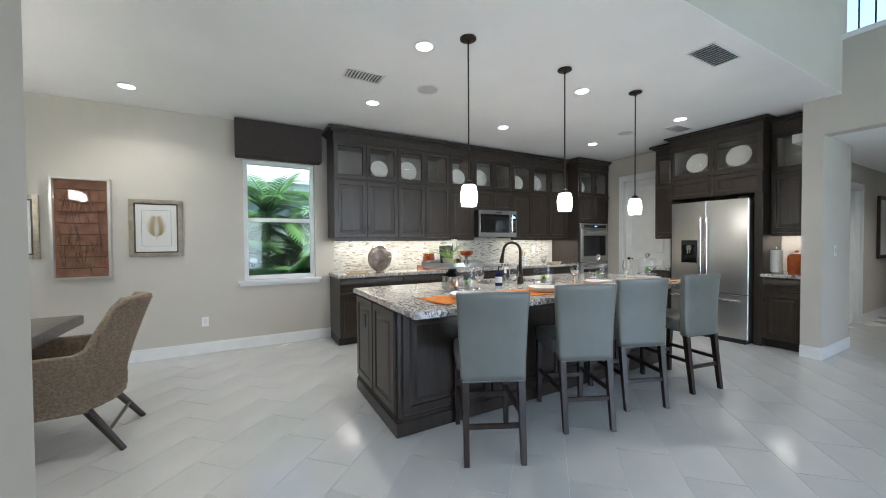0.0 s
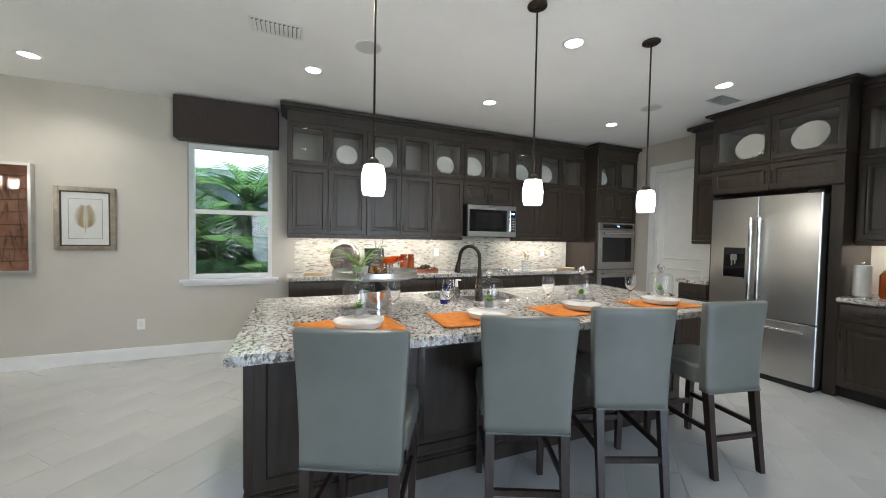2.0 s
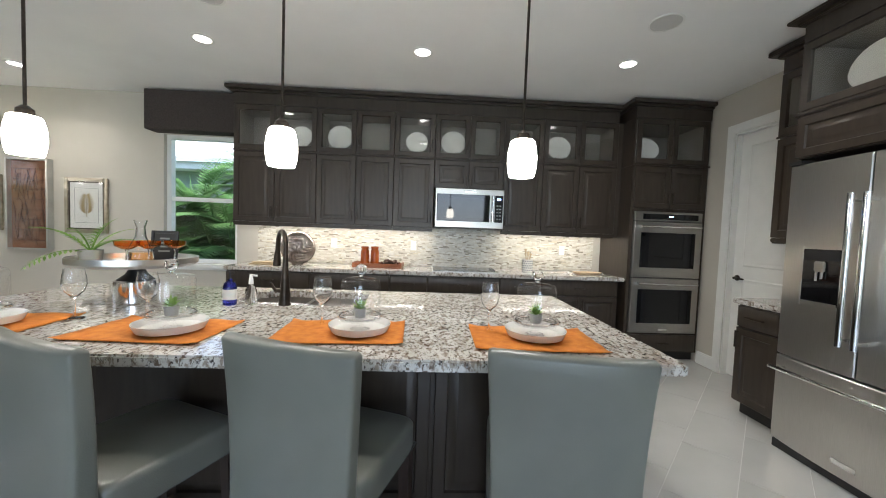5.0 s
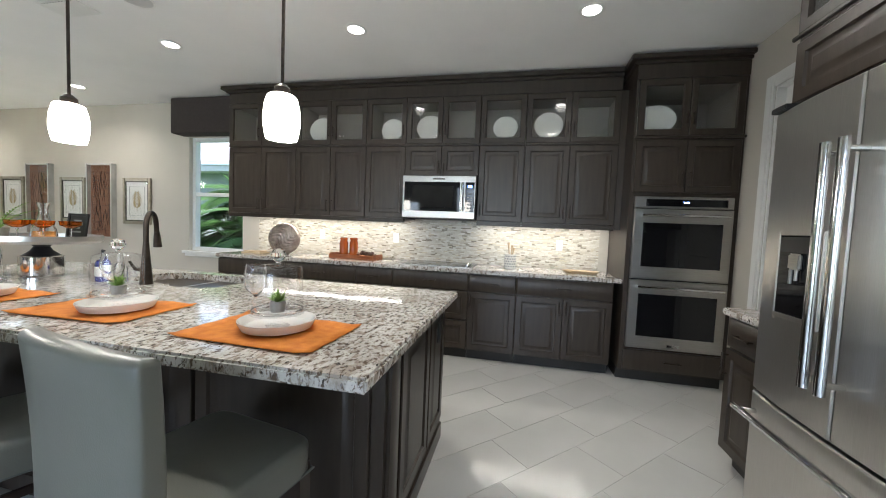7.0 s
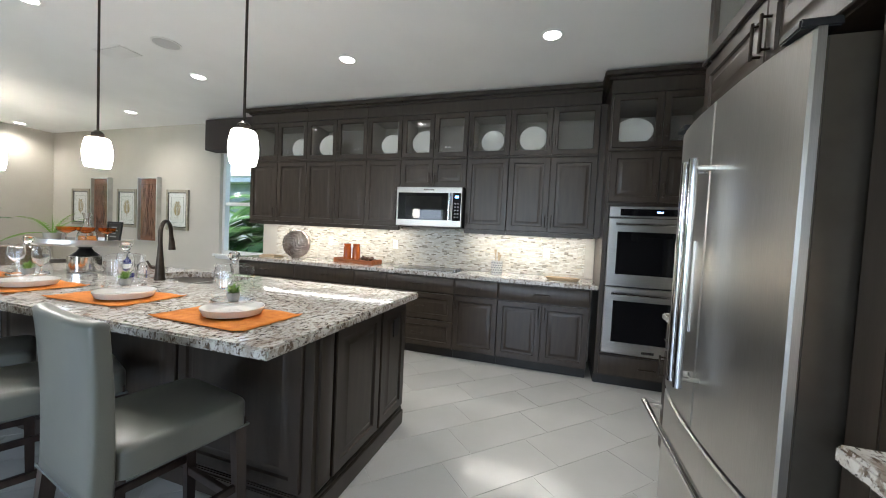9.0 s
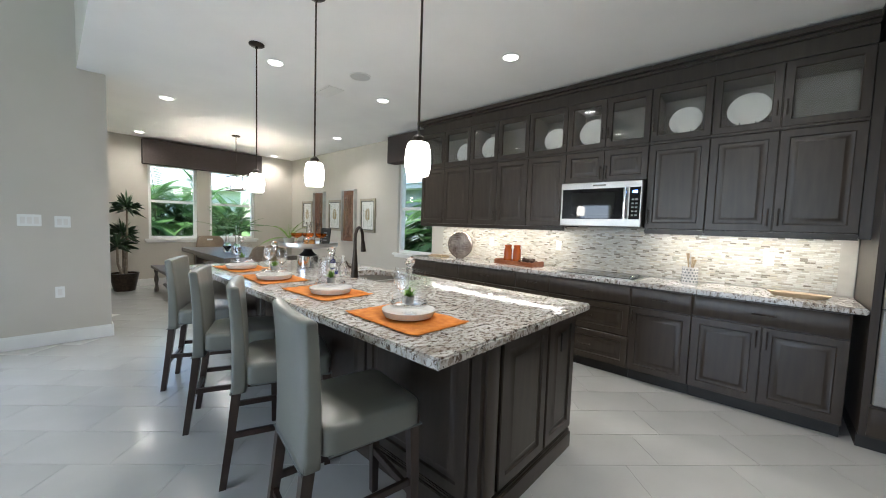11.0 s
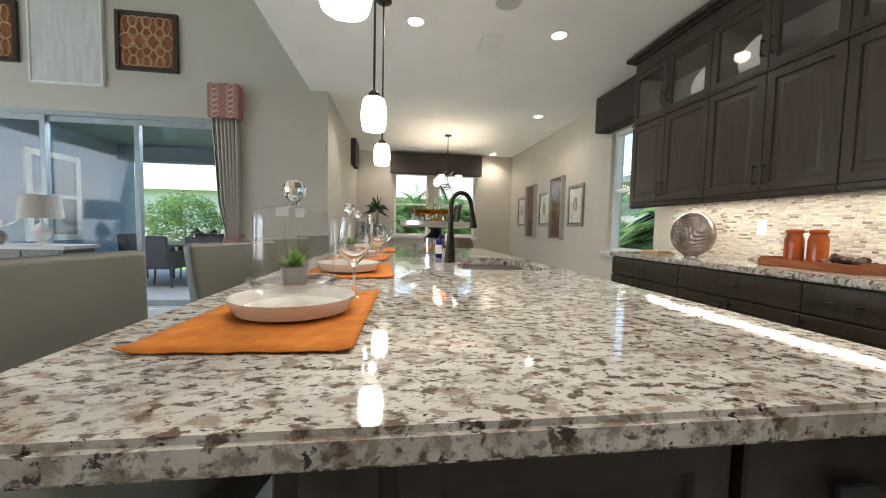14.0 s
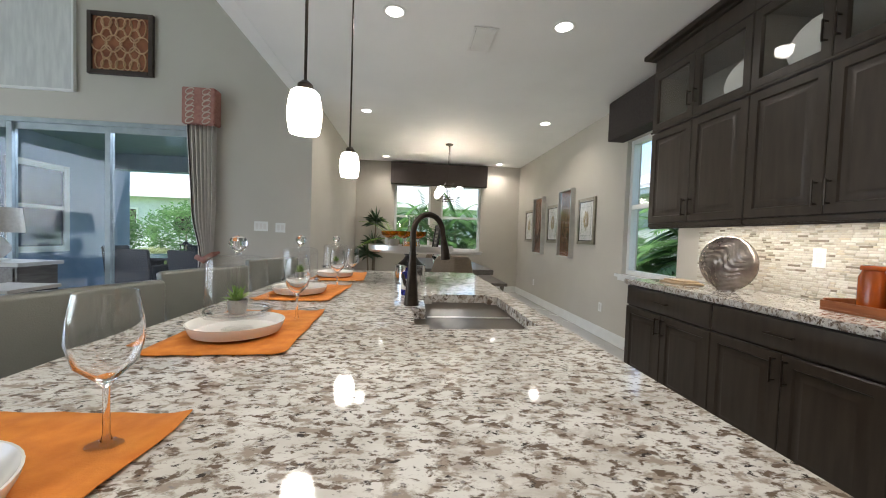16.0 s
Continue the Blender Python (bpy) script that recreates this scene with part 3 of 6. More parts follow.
def bowed_front(x0, x1, z0, z1, n=14):
    """A door whose front curves back towards the refrigerator's sides."""
    bm = B()
    xs = [x0] + [x0 + 0.006 + (x1 - x0 - 0.012) * k / n for k in range(n + 1)] + [x1]
    rows = []
    for z, back in ((z0, 0.006), (z0 + 0.006, 0.0), (z1 - 0.006, 0.0), (z1, 0.006)):
        row = []
        for k, x in enumerate(xs):
            edge = 0.006 if k in (0, len(xs) - 1) else 0.0
            row.append(bm.verts.new((x, -0.062 + 0.034 * abs((x - hw) / hw) ** 2.6 + max(back, edge), z)))
        rows.append(row)
    for a, b in zip(rows, rows[1:]):
        for k in range(len(xs) - 1):
            bm.faces.new((a[k], a[k + 1], b[k + 1], b[k]))
    rim = [v for v in rows[0]] + [r[-1] for r in rows[1:-1]] + rows[-1][::-1] + [r[0] for r in rows[-2:0:-1]]
    far = [bm.verts.new((v.co.x, -0.004, v.co.z)) for v in rim]
    for k in range(len(rim)):
        j = (k + 1) % len(rim)
        bm.faces.new((rim[k], rim[j], far[j], far[k]))
    bm.faces.new(far)
    return bm


for i, (x0, x1) in enumerate(((0, hw - 0.003), (hw + 0.003, fw))):
    d = part("fridge_door", bowed_front(x0, x1, 0.632, 1.858), STEEL, fr)
    hx = hw - 0.036 if i == 0 else hw + 0.036
    bm = tube(B(), [(hx, -0.127, 0.80), (hx, -0.127, 1.64)], 0.0155, 16)
    for hz in (0.835, 1.605):
        tube(bm, [(hx, -0.127, hz), (hx, -0.061, hz)], 0.011, 10)
    part("handle", bm, CHROME, d, "long polished bar handle")
    if i == 0:
        disp = part("dispenser", frame_bars(B(), 0.140, 0.985, 0.375, 1.345, -0.068, -0.045, 0.016), STEEL, d, "ice and water dispenser")
        part("recess", box(B(), 0.156, -0.0645, 1.001, 0.359, -0.045, 1.329), BLACKGLASS, disp)
        part("display", box(B(), 0.162, -0.067, 1.262, 0.353, -0.0648, 1.322), BLACK, disp)
        bm = box(B(), 0.228, -0.082, 1.195, 0.288, -0.066, 1.258, 0.006)
        tube(bm, [(0.243, -0.076, 1.196), (0.243, -0.076, 1.14)], 0.006, 8), tube(bm, [(0.272, -0.076, 1.196), (0.272, -0.076, 1.155)], 0.006, 8)
        part("spout", bm, STEEL_H, disp)
        part("tray", box(B(), 0.162, -0.075, 1.001, 0.353, -0.066, 1.015, 0.002), STEEL, disp)
d = part("freezer_drawer", bowed_front(0, fw, 0.06, 0.620), STEEL, fr)
bm = tube(B(), [(0.05, -0.125, 0.555), (fw - 0.05, -0.125, 0.555)], 0.014, 14)
for hx in (0.09, fw - 0.09):
    tube(bm, [(hx, -0.125, 0.555), (hx, -0.061, 0.555)], 0.011, 10)
part("handle", bm, CHROME, d, "long polished bar handle")
part("badge", box(B(), fw * 0.42, -0.0645, 0.125, fw * 0.55, -0.0622, 0.155, 0.001), CHROME, d)
part("grille", box(B(), 0.02, -0.03, 0.002, fw - 0.02, 0.5, 0.055), BLACK, fr)
for hx in (0.05, fw - 0.05):
    part("hinge_cover", box(B(), hx - 0.045, -0.055, 1.8585, hx + 0.045, 0.03, 1.882, 0.004), BLACK, fr)

over = thing("wall_cabinet", "deep espresso cabinet above the refrigerator with glass display doors", "cabinet", east(6.972, 3.905), "kitchen wall cabinets")
ovw, ovd = 1.10, WX - 6.972 - 0.004
part("carcass", box(B(), 0.002, 0, 1.925, ovw - 0.002, ovd, 2.215), CAB, over)
for px, pw in ((0.0, 0.028), (ovw - 0.088, 0.088)):
    part("side_panel", box(B(), px, 0.0, 0.0, px + pw, ovd, 1.923, 0.003), CAB, over)
shell(over, ovw, ovd, 2.217, 2.69)
for i in (0, 1):
    cab_door(over, i * ovw / 2, 1.93, (i + 1) * ovw / 2, 2.20, 0, ("r" if i == 0 else "l", 2.06))
    glass_door(over, i * ovw / 2, 2.235, (i + 1) * ovw / 2, 2.685, 0, "r" if i == 0 else "l")
part("moulding", box(B(), -0.01, -0.036, 2.21, ovw + 0.01, -0.022, 2.23, 0.004), CAB, over)
crown(over, ovw, ovd, True, True, 2.69, top=2.858)

upper_cabinet(east(7.20, 4.262), 0.345, (0.345,), WX - 7.20 - 0.004, 1.40, 2.16, left=True, label="narrow espresso wall cabinet beside the refrigerator")
base_cabinet(east(6.98, 4.262), 0.345, (0.345,), WX - 6.98 - 0.004, label="narrow espresso base cabinet beside the pantry door")
single("countertop", slab(B(), 6.94, 3.915, WX - 0.004, 4.29), GRANITE, "short granite countertop between pantry door and refrigerator", "countertop")
upper_cabinet(east(7.20, 2.803), 0.375, (0.375,), WX - 7.20 - 0.004, 1.42, 2.16, label="narrow espresso wall cabinet beside the pillar wall")
base_cabinet(east(6.98, 2.803), 0.375, (0.375,), WX - 6.98 - 0.004, label="narrow espresso base cabinet beside the pillar wall")
single("countertop", slab(B(), 6.90, 2.424, WX - 0.004, 2.803), GRANITE, "short granite countertop beside the refrigerator", "countertop")

# ---- island ----
IX0, IX1, IY0, IY1 = 2.195, 5.415, 2.755, 4.115
isl = thing("kitchen_island", "espresso kitchen island with raised end panels", "island", pose(0, 0, 0))
bx0, bx1, by0, by1 = 2.235, 5.33, 3.12, 4.075
part("body", box(B(), bx0, by0, 0.105, bx1, by1, 0.872), CAB, isl)
bm = B()
box(bm, bx0 - 0.022, by0 - 0.022, 0, bx1 + 0.022, by1 + 0.0, 0.10, 0.004), box(bm, bx0 - 0.012, by0 - 0.012, 0.10, bx1 + 0.012, by1, 0.118, 0.005)
part("plinth", bm, CAB, isl, "moulded espresso plinth")


def end_panels(x, rz, span):
    for k, (a, b) in enumerate(span):
        part("end_panel", panel(B(), a, 0.14, b, 0.855, 0, RAISED if b - a > 0.25 else SLAB), CAB, isl, at=pose(x, 0, 0, 0, 0, rz))


# west end faces -x: local x runs to -y
end_panels(bx0, -90, ((-4.06, -3.62), (-3.60, -3.15)))
# east end faces +x: local x runs to +y
end_panels(bx1, 90, ((3.15, 3.24), (3.26, 3.70), (3.72, 4.06)))
for k in range(4):
    a = bx0 + 0.03 + k * (bx1 - bx0 - 0.06) / 4
    part("back_panel", panel(B(), a, 0.14, a + (bx1 - bx0 - 0.06) / 4 - 0.02, 0.855, by0, RAISED), CAB, isl)
for k in range(4):
    a = bx0 + 0.03 + k * (bx1 - bx0 - 0.06) / 4
    part("door", panel(B(), a, 0.14, a + (bx1 - bx0 - 0.06) / 4 - 0.02, 0.855, 0, RAISED), CAB, isl, at=pose(bx0 + bx1, by1, 0, 0, 0, 180))
out = part("outlet", box(B(), bx1 + 0.021, 3.86, 0.66, bx1 + 0.028, 3.93, 0.77, 0.002), BLACK, isl, "black socket plate")
part("outlet", box(B(), bx0 - 0.028, 3.78, 0.62, bx0 - 0.021, 3.85, 0.73, 0.002), BLACK, isl, "black socket plate")
SKX0, SKX1, SKY0, SKY1 = 3.41, 4.12, 3.575, 4.015
top = thing("island_countertop", "thick polished granite island top with rounded edges", "countertop", pose(0, 0, 0))
bm = B()
slab(bm, IX0, IY0, IX1, IY1)
top_ob = part("slab", bm, GRANITE, top)
SKM, SKF = 3.76, 3.625         # between the bowls; front edge of the narrower bowl
cutters = []
for cx0, cx1, cy0 in ((SKX0, SKM + 0.16, SKF), (SKM - 0.01, SKX1, SKY0)):
    bm = box(B(), cx0, cy0, 0.8, cx1, SKY1, 1.0)
    bmesh.ops.bevel(bm, geom=[e for e in bm.edges if abs(e.verts[0].co.z - e.verts[1].co.z) > 0.1], offset=0.05, segments=6, affect="EDGES")
    cut = part("cutter", bm, GRANITE)
    bo = top_ob.modifiers.new("sink_hole", "BOOLEAN")
    bo.object, bo.operation = cut, "DIFFERENCE"
    cutters.append(cut)
bpy.context.view_layer.update()
cutmesh = bpy.data.meshes.new_from_object(top_ob.evaluated_get(bpy.context.evaluated_depsgraph_get()))
top_ob.modifiers.clear()
bm = B()
bm.from_mesh(cutmesh)
bmesh.ops.recalc_face_normals(bm, faces=bm.faces)
crease(bm)
bm.to_mesh(cutmesh)
bm.free()
top_ob.data = cutmesh
for cut in cutters:
    bpy.data.objects.remove(cut)
sink = thing("sink", "undermount double-bowl stainless steel sink", "sink", pose(0, 0, 0))
mid = SKM
for x0, x1, y0 in ((SKX0 - 0.008, mid - 0.014, SKF - 0.008), (mid + 0.014, SKX1 + 0.008, SKY0 - 0.008)):
    bm = B()
    y1, zt, zb = SKY1 + 0.008, 0.871, 0.70
    top_ring = [bm.verts.new(c) for c in ((x0, y0, zt), (x1, y0, zt), (x1, y1, zt), (x0, y1, zt))]
    low = [bm.verts.new(c) for c in ((x0 + 0.02, y0 + 0.02, zb), (x1 - 0.02, y0 + 0.02, zb), (x1 - 0.02, y1 - 0.02, zb), (x0 + 0.02, y1 - 0.02, zb))]
    for k in range(4):
        bm.faces.new((top_ring[k], top_ring[(k + 1) % 4], low[(k + 1) % 4], low[k]))
    bm.faces.new(low)
    bmesh.ops.bevel(bm, geom=[e for e in bm.edges if not e.is_boundary], offset=0.03, segments=4, affect="EDGES")
    bowl = part("bowl", bm, SINK, sink)
    part("drain", lathe(B(), [(0, 0.703), (0.03, 0.703), (0.042, 0.706), (0.042, 0.701)], 20, ((x0 + x1) / 2, (y0 + y1) / 2, 0)), CHROME, bowl)
part("divider", box(B(), mid - 0.021, SKF + 0.002, 0.80, mid + 0.021, SKY1 - 0.002, 0.874, 0.009), SINK, sink)


# ---- bar stools ----
def padded(levels, power=9.0, segments=64):
    """Stacked rounded-rectangle outlines (half width, half depth, y, z, bow), closed at both ends."""
    bm, rings = B(), []
    for hx, hy, yc, z, bow in levels:
        ring = []
        for k in range(segments):
            a = 2 * math.pi * (k + 0.5) / segments
            c, d = math.cos(a), math.sin(a)
            u = math.copysign(abs(c) ** (2 / power), c)
            v = math.copysign(abs(d) ** (2 / power), d)
            ring.append(bm.verts.new((u * hx, yc + v * hy + bow * u * u, z)))
        rings.append(ring)
    for a, b in zip(rings, rings[1:]):
        for k in range(segments):
            j = (k + 1) % segments
            bm.faces.new((a[k], a[j], b[j], b[k]))
    for ring in (rings[0], rings[-1]):
        mid_v = bm.verts.new(sum((v.co for v in ring), Vector()) / segments)
        for k in range(segments):
            bm.faces.new((ring[k], ring[(k + 1) % segments], mid_v))
    return bm


def bar_stool():
    s = thing("bar_stool", "grey leather counter stool with a high back and dark wooden legs", "bar stool", pose(0, 0, 0), "stools at the island")
    # local: back at y 0, seat towards +y
    w = 0.200
    r, levels = 0.024, []
    for k in range(5):
        q = math.pi / 2 * k / 4
        levels.append((0.212 - r * 0.5 * (1 - math.sin(q)), 0.213 - r * 0.5 * (1 - math.sin(q)), 0.275, 0.525 + r * 0.5 * (1 - math.cos(q)), 0))
    for k in range(6):
        q = math.pi / 2 * k / 5
        levels.append((0.212 - r * (1 - math.cos(q)), 0.213 - r * (1 - math.cos(q)), 0.275, 0.610 + r * math.sin(q), 0))
    for f, z in ((0.80, 0.639), (0.55, 0.643), (0.28, 0.645)):
        levels.append((0.188 * f, 0.189 * f, 0.275, z, 0))
    seat = part("seat", padded(levels), LEATHER, s)
    levels, n = [], 14
    for k in range(n + 1):
        v = k / n
        levels.append((w + 0.026 * v ** 1.5, 0.037 - 0.010 * v, 0.037 - 0.035 * v * v, 0.490 + v * 0.525, 0.020 * v))
    hx, hy, yc, z, bow = levels[-1]
    for k in range(1, 6):
        q = math.pi / 2 * k / 5
        levels.append((hx - 0.018 * (1 - math.cos(q)), hy - 0.024 * (1 - math.cos(q)), yc, z + 0.016 * math.sin(q), bow))
    back = part("backrest", padded(levels, 7.0), LEATHER, s)
    for ob in (seat, back):
        ob.data.set_sharp_from_angle(angle=radians(100))
    bm = B()
    tube(bm, [(-w + 0.006, 0.002, 0.489), (w - 0.006, 0.002, 0.489)], 0.005, 6)
    tube(bm, [(-0.208, 0.09, 0.53), (-0.208, 0.482, 0.53), (0.208, 0.482, 0.53), (0.208, 0.09, 0.53)], 0.005, 6)
    part("piping", bm, PIPING, back)
    for x, y, yb in ((-0.172, 0.035, -0.035), (0.172, 0.035, -0.035), (-0.178, 0.455, 0.468), (0.178, 0.455, 0.468)):
        bm = B()
        loops = []
        for z, yy, r in ((0.0, yb, 0.016), (0.30, (y + yb) / 2 + 0.005, 0.019), (0.56, y, 0.022)):
            loops.append([bm.verts.new((x + a * r, yy + b * r, z)) for a, b in ((-1, -1), (1, -1), (1, 1), (-1, 1))])
        for a, b in zip(loops, loops[1:]):
            for k in range(4):
                bm.faces.new((a[k], a[(k + 1) % 4], b[(k + 1) % 4], b[k]))
        bm.faces.new(loops[0][::-1]), bm.faces.new(loops[-1])
        part("leg", bm, LEG, s)
    part("stretcher", box(B(), -0.16, -0.014, 0.205, 0.16, 0.006, 0.235, 0.002), LEG, s)
    part("stretcher", box(B(), -0.165, 0.452, 0.20, 0.165, 0.472, 0.235, 0.002), LEG, s)
    for sx in (-1, 1):
        part("stretcher", box(B(), sx * 0.175 - 0.01, 0.0, 0.255, sx * 0.175 + 0.01, 0.46, 0.285, 0.002), LEG, s)
    return s


stool = bar_stool()
STOOLS = [(2.634, 2.572, -26), (3.430, 2.545, -24), (4.100, 2.548, -21), (4.882, 2.490, -10)]
stool.matrix_world = pose(STOOLS[0][0], STOOLS[0][1], 0, 0, 0, STOOLS[0][2])
for x, y, r in STOOLS[1:]:
    copy_thing(stool, pose(x, y, 0, 0, 0, r))


# ---- lamps on the ceiling ----
def pendant(x, y):
    p = thing("pendant_light", "lit opal glass pendant on a thin dark bronze rod", "pendant light", pose(x, y, CEIL), "pendants over the island")
    part("canopy", lathe(B(), [(0, -0.002), (0.062, -0.002), (0.062, -0.012), (0.05, -0.02), (0.012, -0.024), (0.012, -0.04), (0, -0.04)], 24), BRONZE, p)
    part("rod", tube(B(), [(0, 0, -0.035), (0, 0, -1.068)], 0.006, 8), BRONZE, p)
    part("socket", lathe(B(), [(0, -1.063), (0.012, -1.063), (0.028, -1.078), (0.03, -1.103), (0, -1.103)], 20), BRONZE, p)
    part("shade", lathe(B(), [(0, -1.104), (0.046, -1.105), (0.052, -1.112), (0.060, -1.145), (0.064, -1.182), (0.063, -1.212), (0.058, -1.245), (0.053, -1.263), (0.049, -1.263), (0.03, -1.253), (0, -1.248)], 32), SHADE, p)


for px in (2.83, 3.857, 4.887):
    pendant(px, 3.133)


def downlight(x, y):
    p = thing("downlight", "round recessed ceiling downlight with a white trim", "downlight", pose(x, y, CEIL), "recessed ceiling lights")
    part("trim", lathe(B(), [(0.062, -0.001), (0.085, -0.001), (0.088, -0.005), (0.080, -0.009), (0.064, -0.007), (0.062, -0.001)], 28), WHITE, p)
    part("lens", lathe(B(), [(0, -0.003), (0.0615, -0.003), (0.0615, -0.001), (0, -0.001)], 24), CANGLOW, p, "glowing lens")


for cx, cy in CANS:
    downlight(cx, cy)


# ---- more materials ----
SILVERFRAME = mat("champagne_frame", (0.30, 0.26, 0.20), (0.40, 0.36, 0.29), rough=0.35, metal=0.7, scale=20)
DARKFRAME = mat("dark_wood_frame", (0.035, 0.022, 0.016), (0.055, 0.035, 0.025), rough=0.4, scale=8)
PAPER = mat("white_paper", (0.70, 0.69, 0.66), (0.74, 0.73, 0.70), rough=0.8)
GOLDLEAF = mat("pressed_fern", (0.30, 0.22, 0.10), (0.40, 0.31, 0.16), rough=0.6, scale=40)
WOVEN = mat("rust_bark_panel", (0.20, 0.085, 0.045), (0.27, 0.13, 0.075), rough=0.8, scale=14, bump=0.4)
TWIG = mat("dark_twig", (0.05, 0.022, 0.014), (0.08, 0.04, 0.025), rough=0.8, scale=30)
WICKER = mat("brown_wicker", (0.16, 0.115, 0.075), (0.27, 0.205, 0.14), rough=0.6, scale=60, bump=0.6, bump_scale=150)
GREYWOOD = mat("grey_brown_wood", (0.10, 0.085, 0.075), (0.16, 0.14, 0.12), rough=0.3, scale=4, stretch=(1, 8, 8))
REDWOOD = mat("red_brown_wood", (0.22, 0.065, 0.022), (0.32, 0.11, 0.04), rough=0.35, scale=6, stretch=(1, 9, 9))
PALEWOOD = mat("pale_wood", (0.42, 0.31, 0.18), (0.5, 0.38, 0.24), rough=0.5, scale=6, stretch=(1, 9, 9))
CUSHION = mat("cream_cushion", (0.50, 0.46, 0.40), (0.56, 0.52, 0.46), rough=0.9, scale=40)
LEAF = mat("leaf_green", (0.075, 0.17, 0.055), (0.165, 0.31, 0.11), rough=0.4, scale=3, detail=2)
LEAFLIGHT = mat("fern_green", (0.16, 0.30, 0.05), (0.28, 0.44, 0.10), rough=0.45, scale=9)
LEAFDARK = mat("dracaena_green", (0.03, 0.075, 0.03), (0.07, 0.13, 0.06), rough=0.4, scale=6)
LEAFPALE = mat("variegated_leaf", (0.22, 0.30, 0.12), (0.55, 0.58, 0.38), rough=0.5, scale=30)
BARK = mat("palm_bark", (0.16, 0.13, 0.10), (0.27, 0.23, 0.18), rough=0.9, scale=20, bump=0.6)
GRASS = mat("lawn_grass", (0.07, 0.16, 0.03), (0.14, 0.26, 0.05), rough=0.9, scale=6, bump=0.8, bump_scale=60)
PATIO = mat("patio_stone", (0.54, 0.54, 0.54), (0.63, 0.63, 0.63), rough=0.6, scale=5)
STUCCO = mat("stucco", (0.60, 0.62, 0.63), (0.67, 0.69, 0.70), rough=0.85, scale=5, bump=0.3)
ROOF = mat("roof_tile_grey", (0.36, 0.36, 0.37), (0.46, 0.46, 0.47), rough=0.7, scale=12, stretch=(1, 1, 6), bump=0.6)
TEAL = mat("lanai_paint", (0.22, 0.29, 0.32), (0.25, 0.32, 0.35), rough=0.8)
PATIOWICKER = mat("dark_patio_wicker", (0.025, 0.026, 0.032), (0.05, 0.052, 0.06), rough=0.6, scale=60, bump=0.5)
BLUE = glass_mat("cobalt_glass", (0.05, 0.06, 0.5))
POTTERY = mat("grey_pot", (0.35, 0.33, 0.30), (0.42, 0.40, 0.37), rough=0.7, scale=14)
CURTAIN = mat("striped_linen", (0.54, 0.50, 0.46), (0.59, 0.55, 0.51), rough=0.9, scale=40)
STRIPE = mat("dark_stripe", (0.10, 0.085, 0.08), rough=0.9)
CORAL = mat("coral_print", (0.36, 0.16, 0.13), (0.44, 0.22, 0.18), rough=0.85, scale=30)
CREAMPRINT = mat("cream_print", (0.62, 0.52, 0.44), rough=0.85)
VASE = mat("metallic_glaze", (0.20, 0.155, 0.13), (0.40, 0.35, 0.31), rough=0.25, metal=0.7, scale=9)
ORANGEJAR = mat("orange_glaze", (0.26, 0.05, 0.008), (0.36, 0.085, 0.014), rough=0.15, scale=8)


def thin_leaf(m, share=0.5):
    """Lets part of the light through a leaf."""
    n, l = m.node_tree.nodes, m.node_tree.links
    tr, mix = n.new("ShaderNodeBsdfTranslucent"), n.new("ShaderNodeMixShader")
    l.new(n["Principled BSDF"].inputs["Base Color"].links[0].from_socket, tr.inputs["Color"])
    mix.inputs[0].default_value = share
    l.new(n["Principled BSDF"].outputs[0], mix.inputs[1]), l.new(tr.outputs[0], mix.inputs[2])
    l.new(mix.outputs[0], n["Material Output"].inputs[0])


for leaf_mat in (LEAF, LEAFLIGHT, LEAFPALE):
    thin_leaf(leaf_mat)


# ---- doors, trim and openings ----
door = thing("door_1", "white two-panel pantry door with a dark lever, closed", "door", east(WX + 0.06, 5.055), kind="structure")
dw = 0.80
part("slab", box(B(), 0, 0, 0.01, dw, 0.04, 2.43), WHITE, door)
for z0, z1 in ((0.22, 1.0), (1.12, 2.30)):
    part("panel", panel(B(), 0.11, z0, dw - 0.11, z1, 0.0, [(0, 0.0005), (0.012, 0.008), (0.03, 0.002), (0.05, 0.006)]), WHITE, door)
bm = lathe(B(), [(0, 0), (0.028, 0), (0.028, 0.01), (0.012, 0.014), (0.012, 0.045), (0, 0.045)], 16)
bmesh.ops.rotate(bm, verts=bm.verts, matrix=Matrix.Rotation(radians(90), 3, "X"))
bmesh.ops.translate(bm, verts=bm.verts, vec=(0.065, 0, 1.0))
tube(bm, [(0.065, -0.045, 1.0), (0.12, -0.05, 1.0), (0.175, -0.045, 0.997)], 0.009, 8)
part("handle", bm, BRONZE, door, "dark bronze lever")


def casing(name, m, w, h, t=0.09):
    c = thing(name, "white painted door casing", "door casing", m, kind="structure")
    for x0, z0, x1, z1 in ((-t, 0, 0, h + t), (w, 0, w + t, h + t), (0, h, w, h + t)):
        part("casing_board", box(box(B(), x0, -0.016, z0, x1, -0.001, z1, 0.003), x0 + 0.02, -0.021, z0 + 0.02 * (z0 > 0), x1 - 0.02, -0.0165, z1 - 0.02, 0.002), WHITE, c)
    for x0, x1 in ((-0.001, 0.014), (w - 0.014, w + 0.001)):
        part("jamb", box(B(), x0, 0, 0, x1, 0.148, h), WHITE, c)
    part("jamb", box(B(), 0.014, 0, h - 0.014, w - 0.014, 0.148, h), WHITE, c)


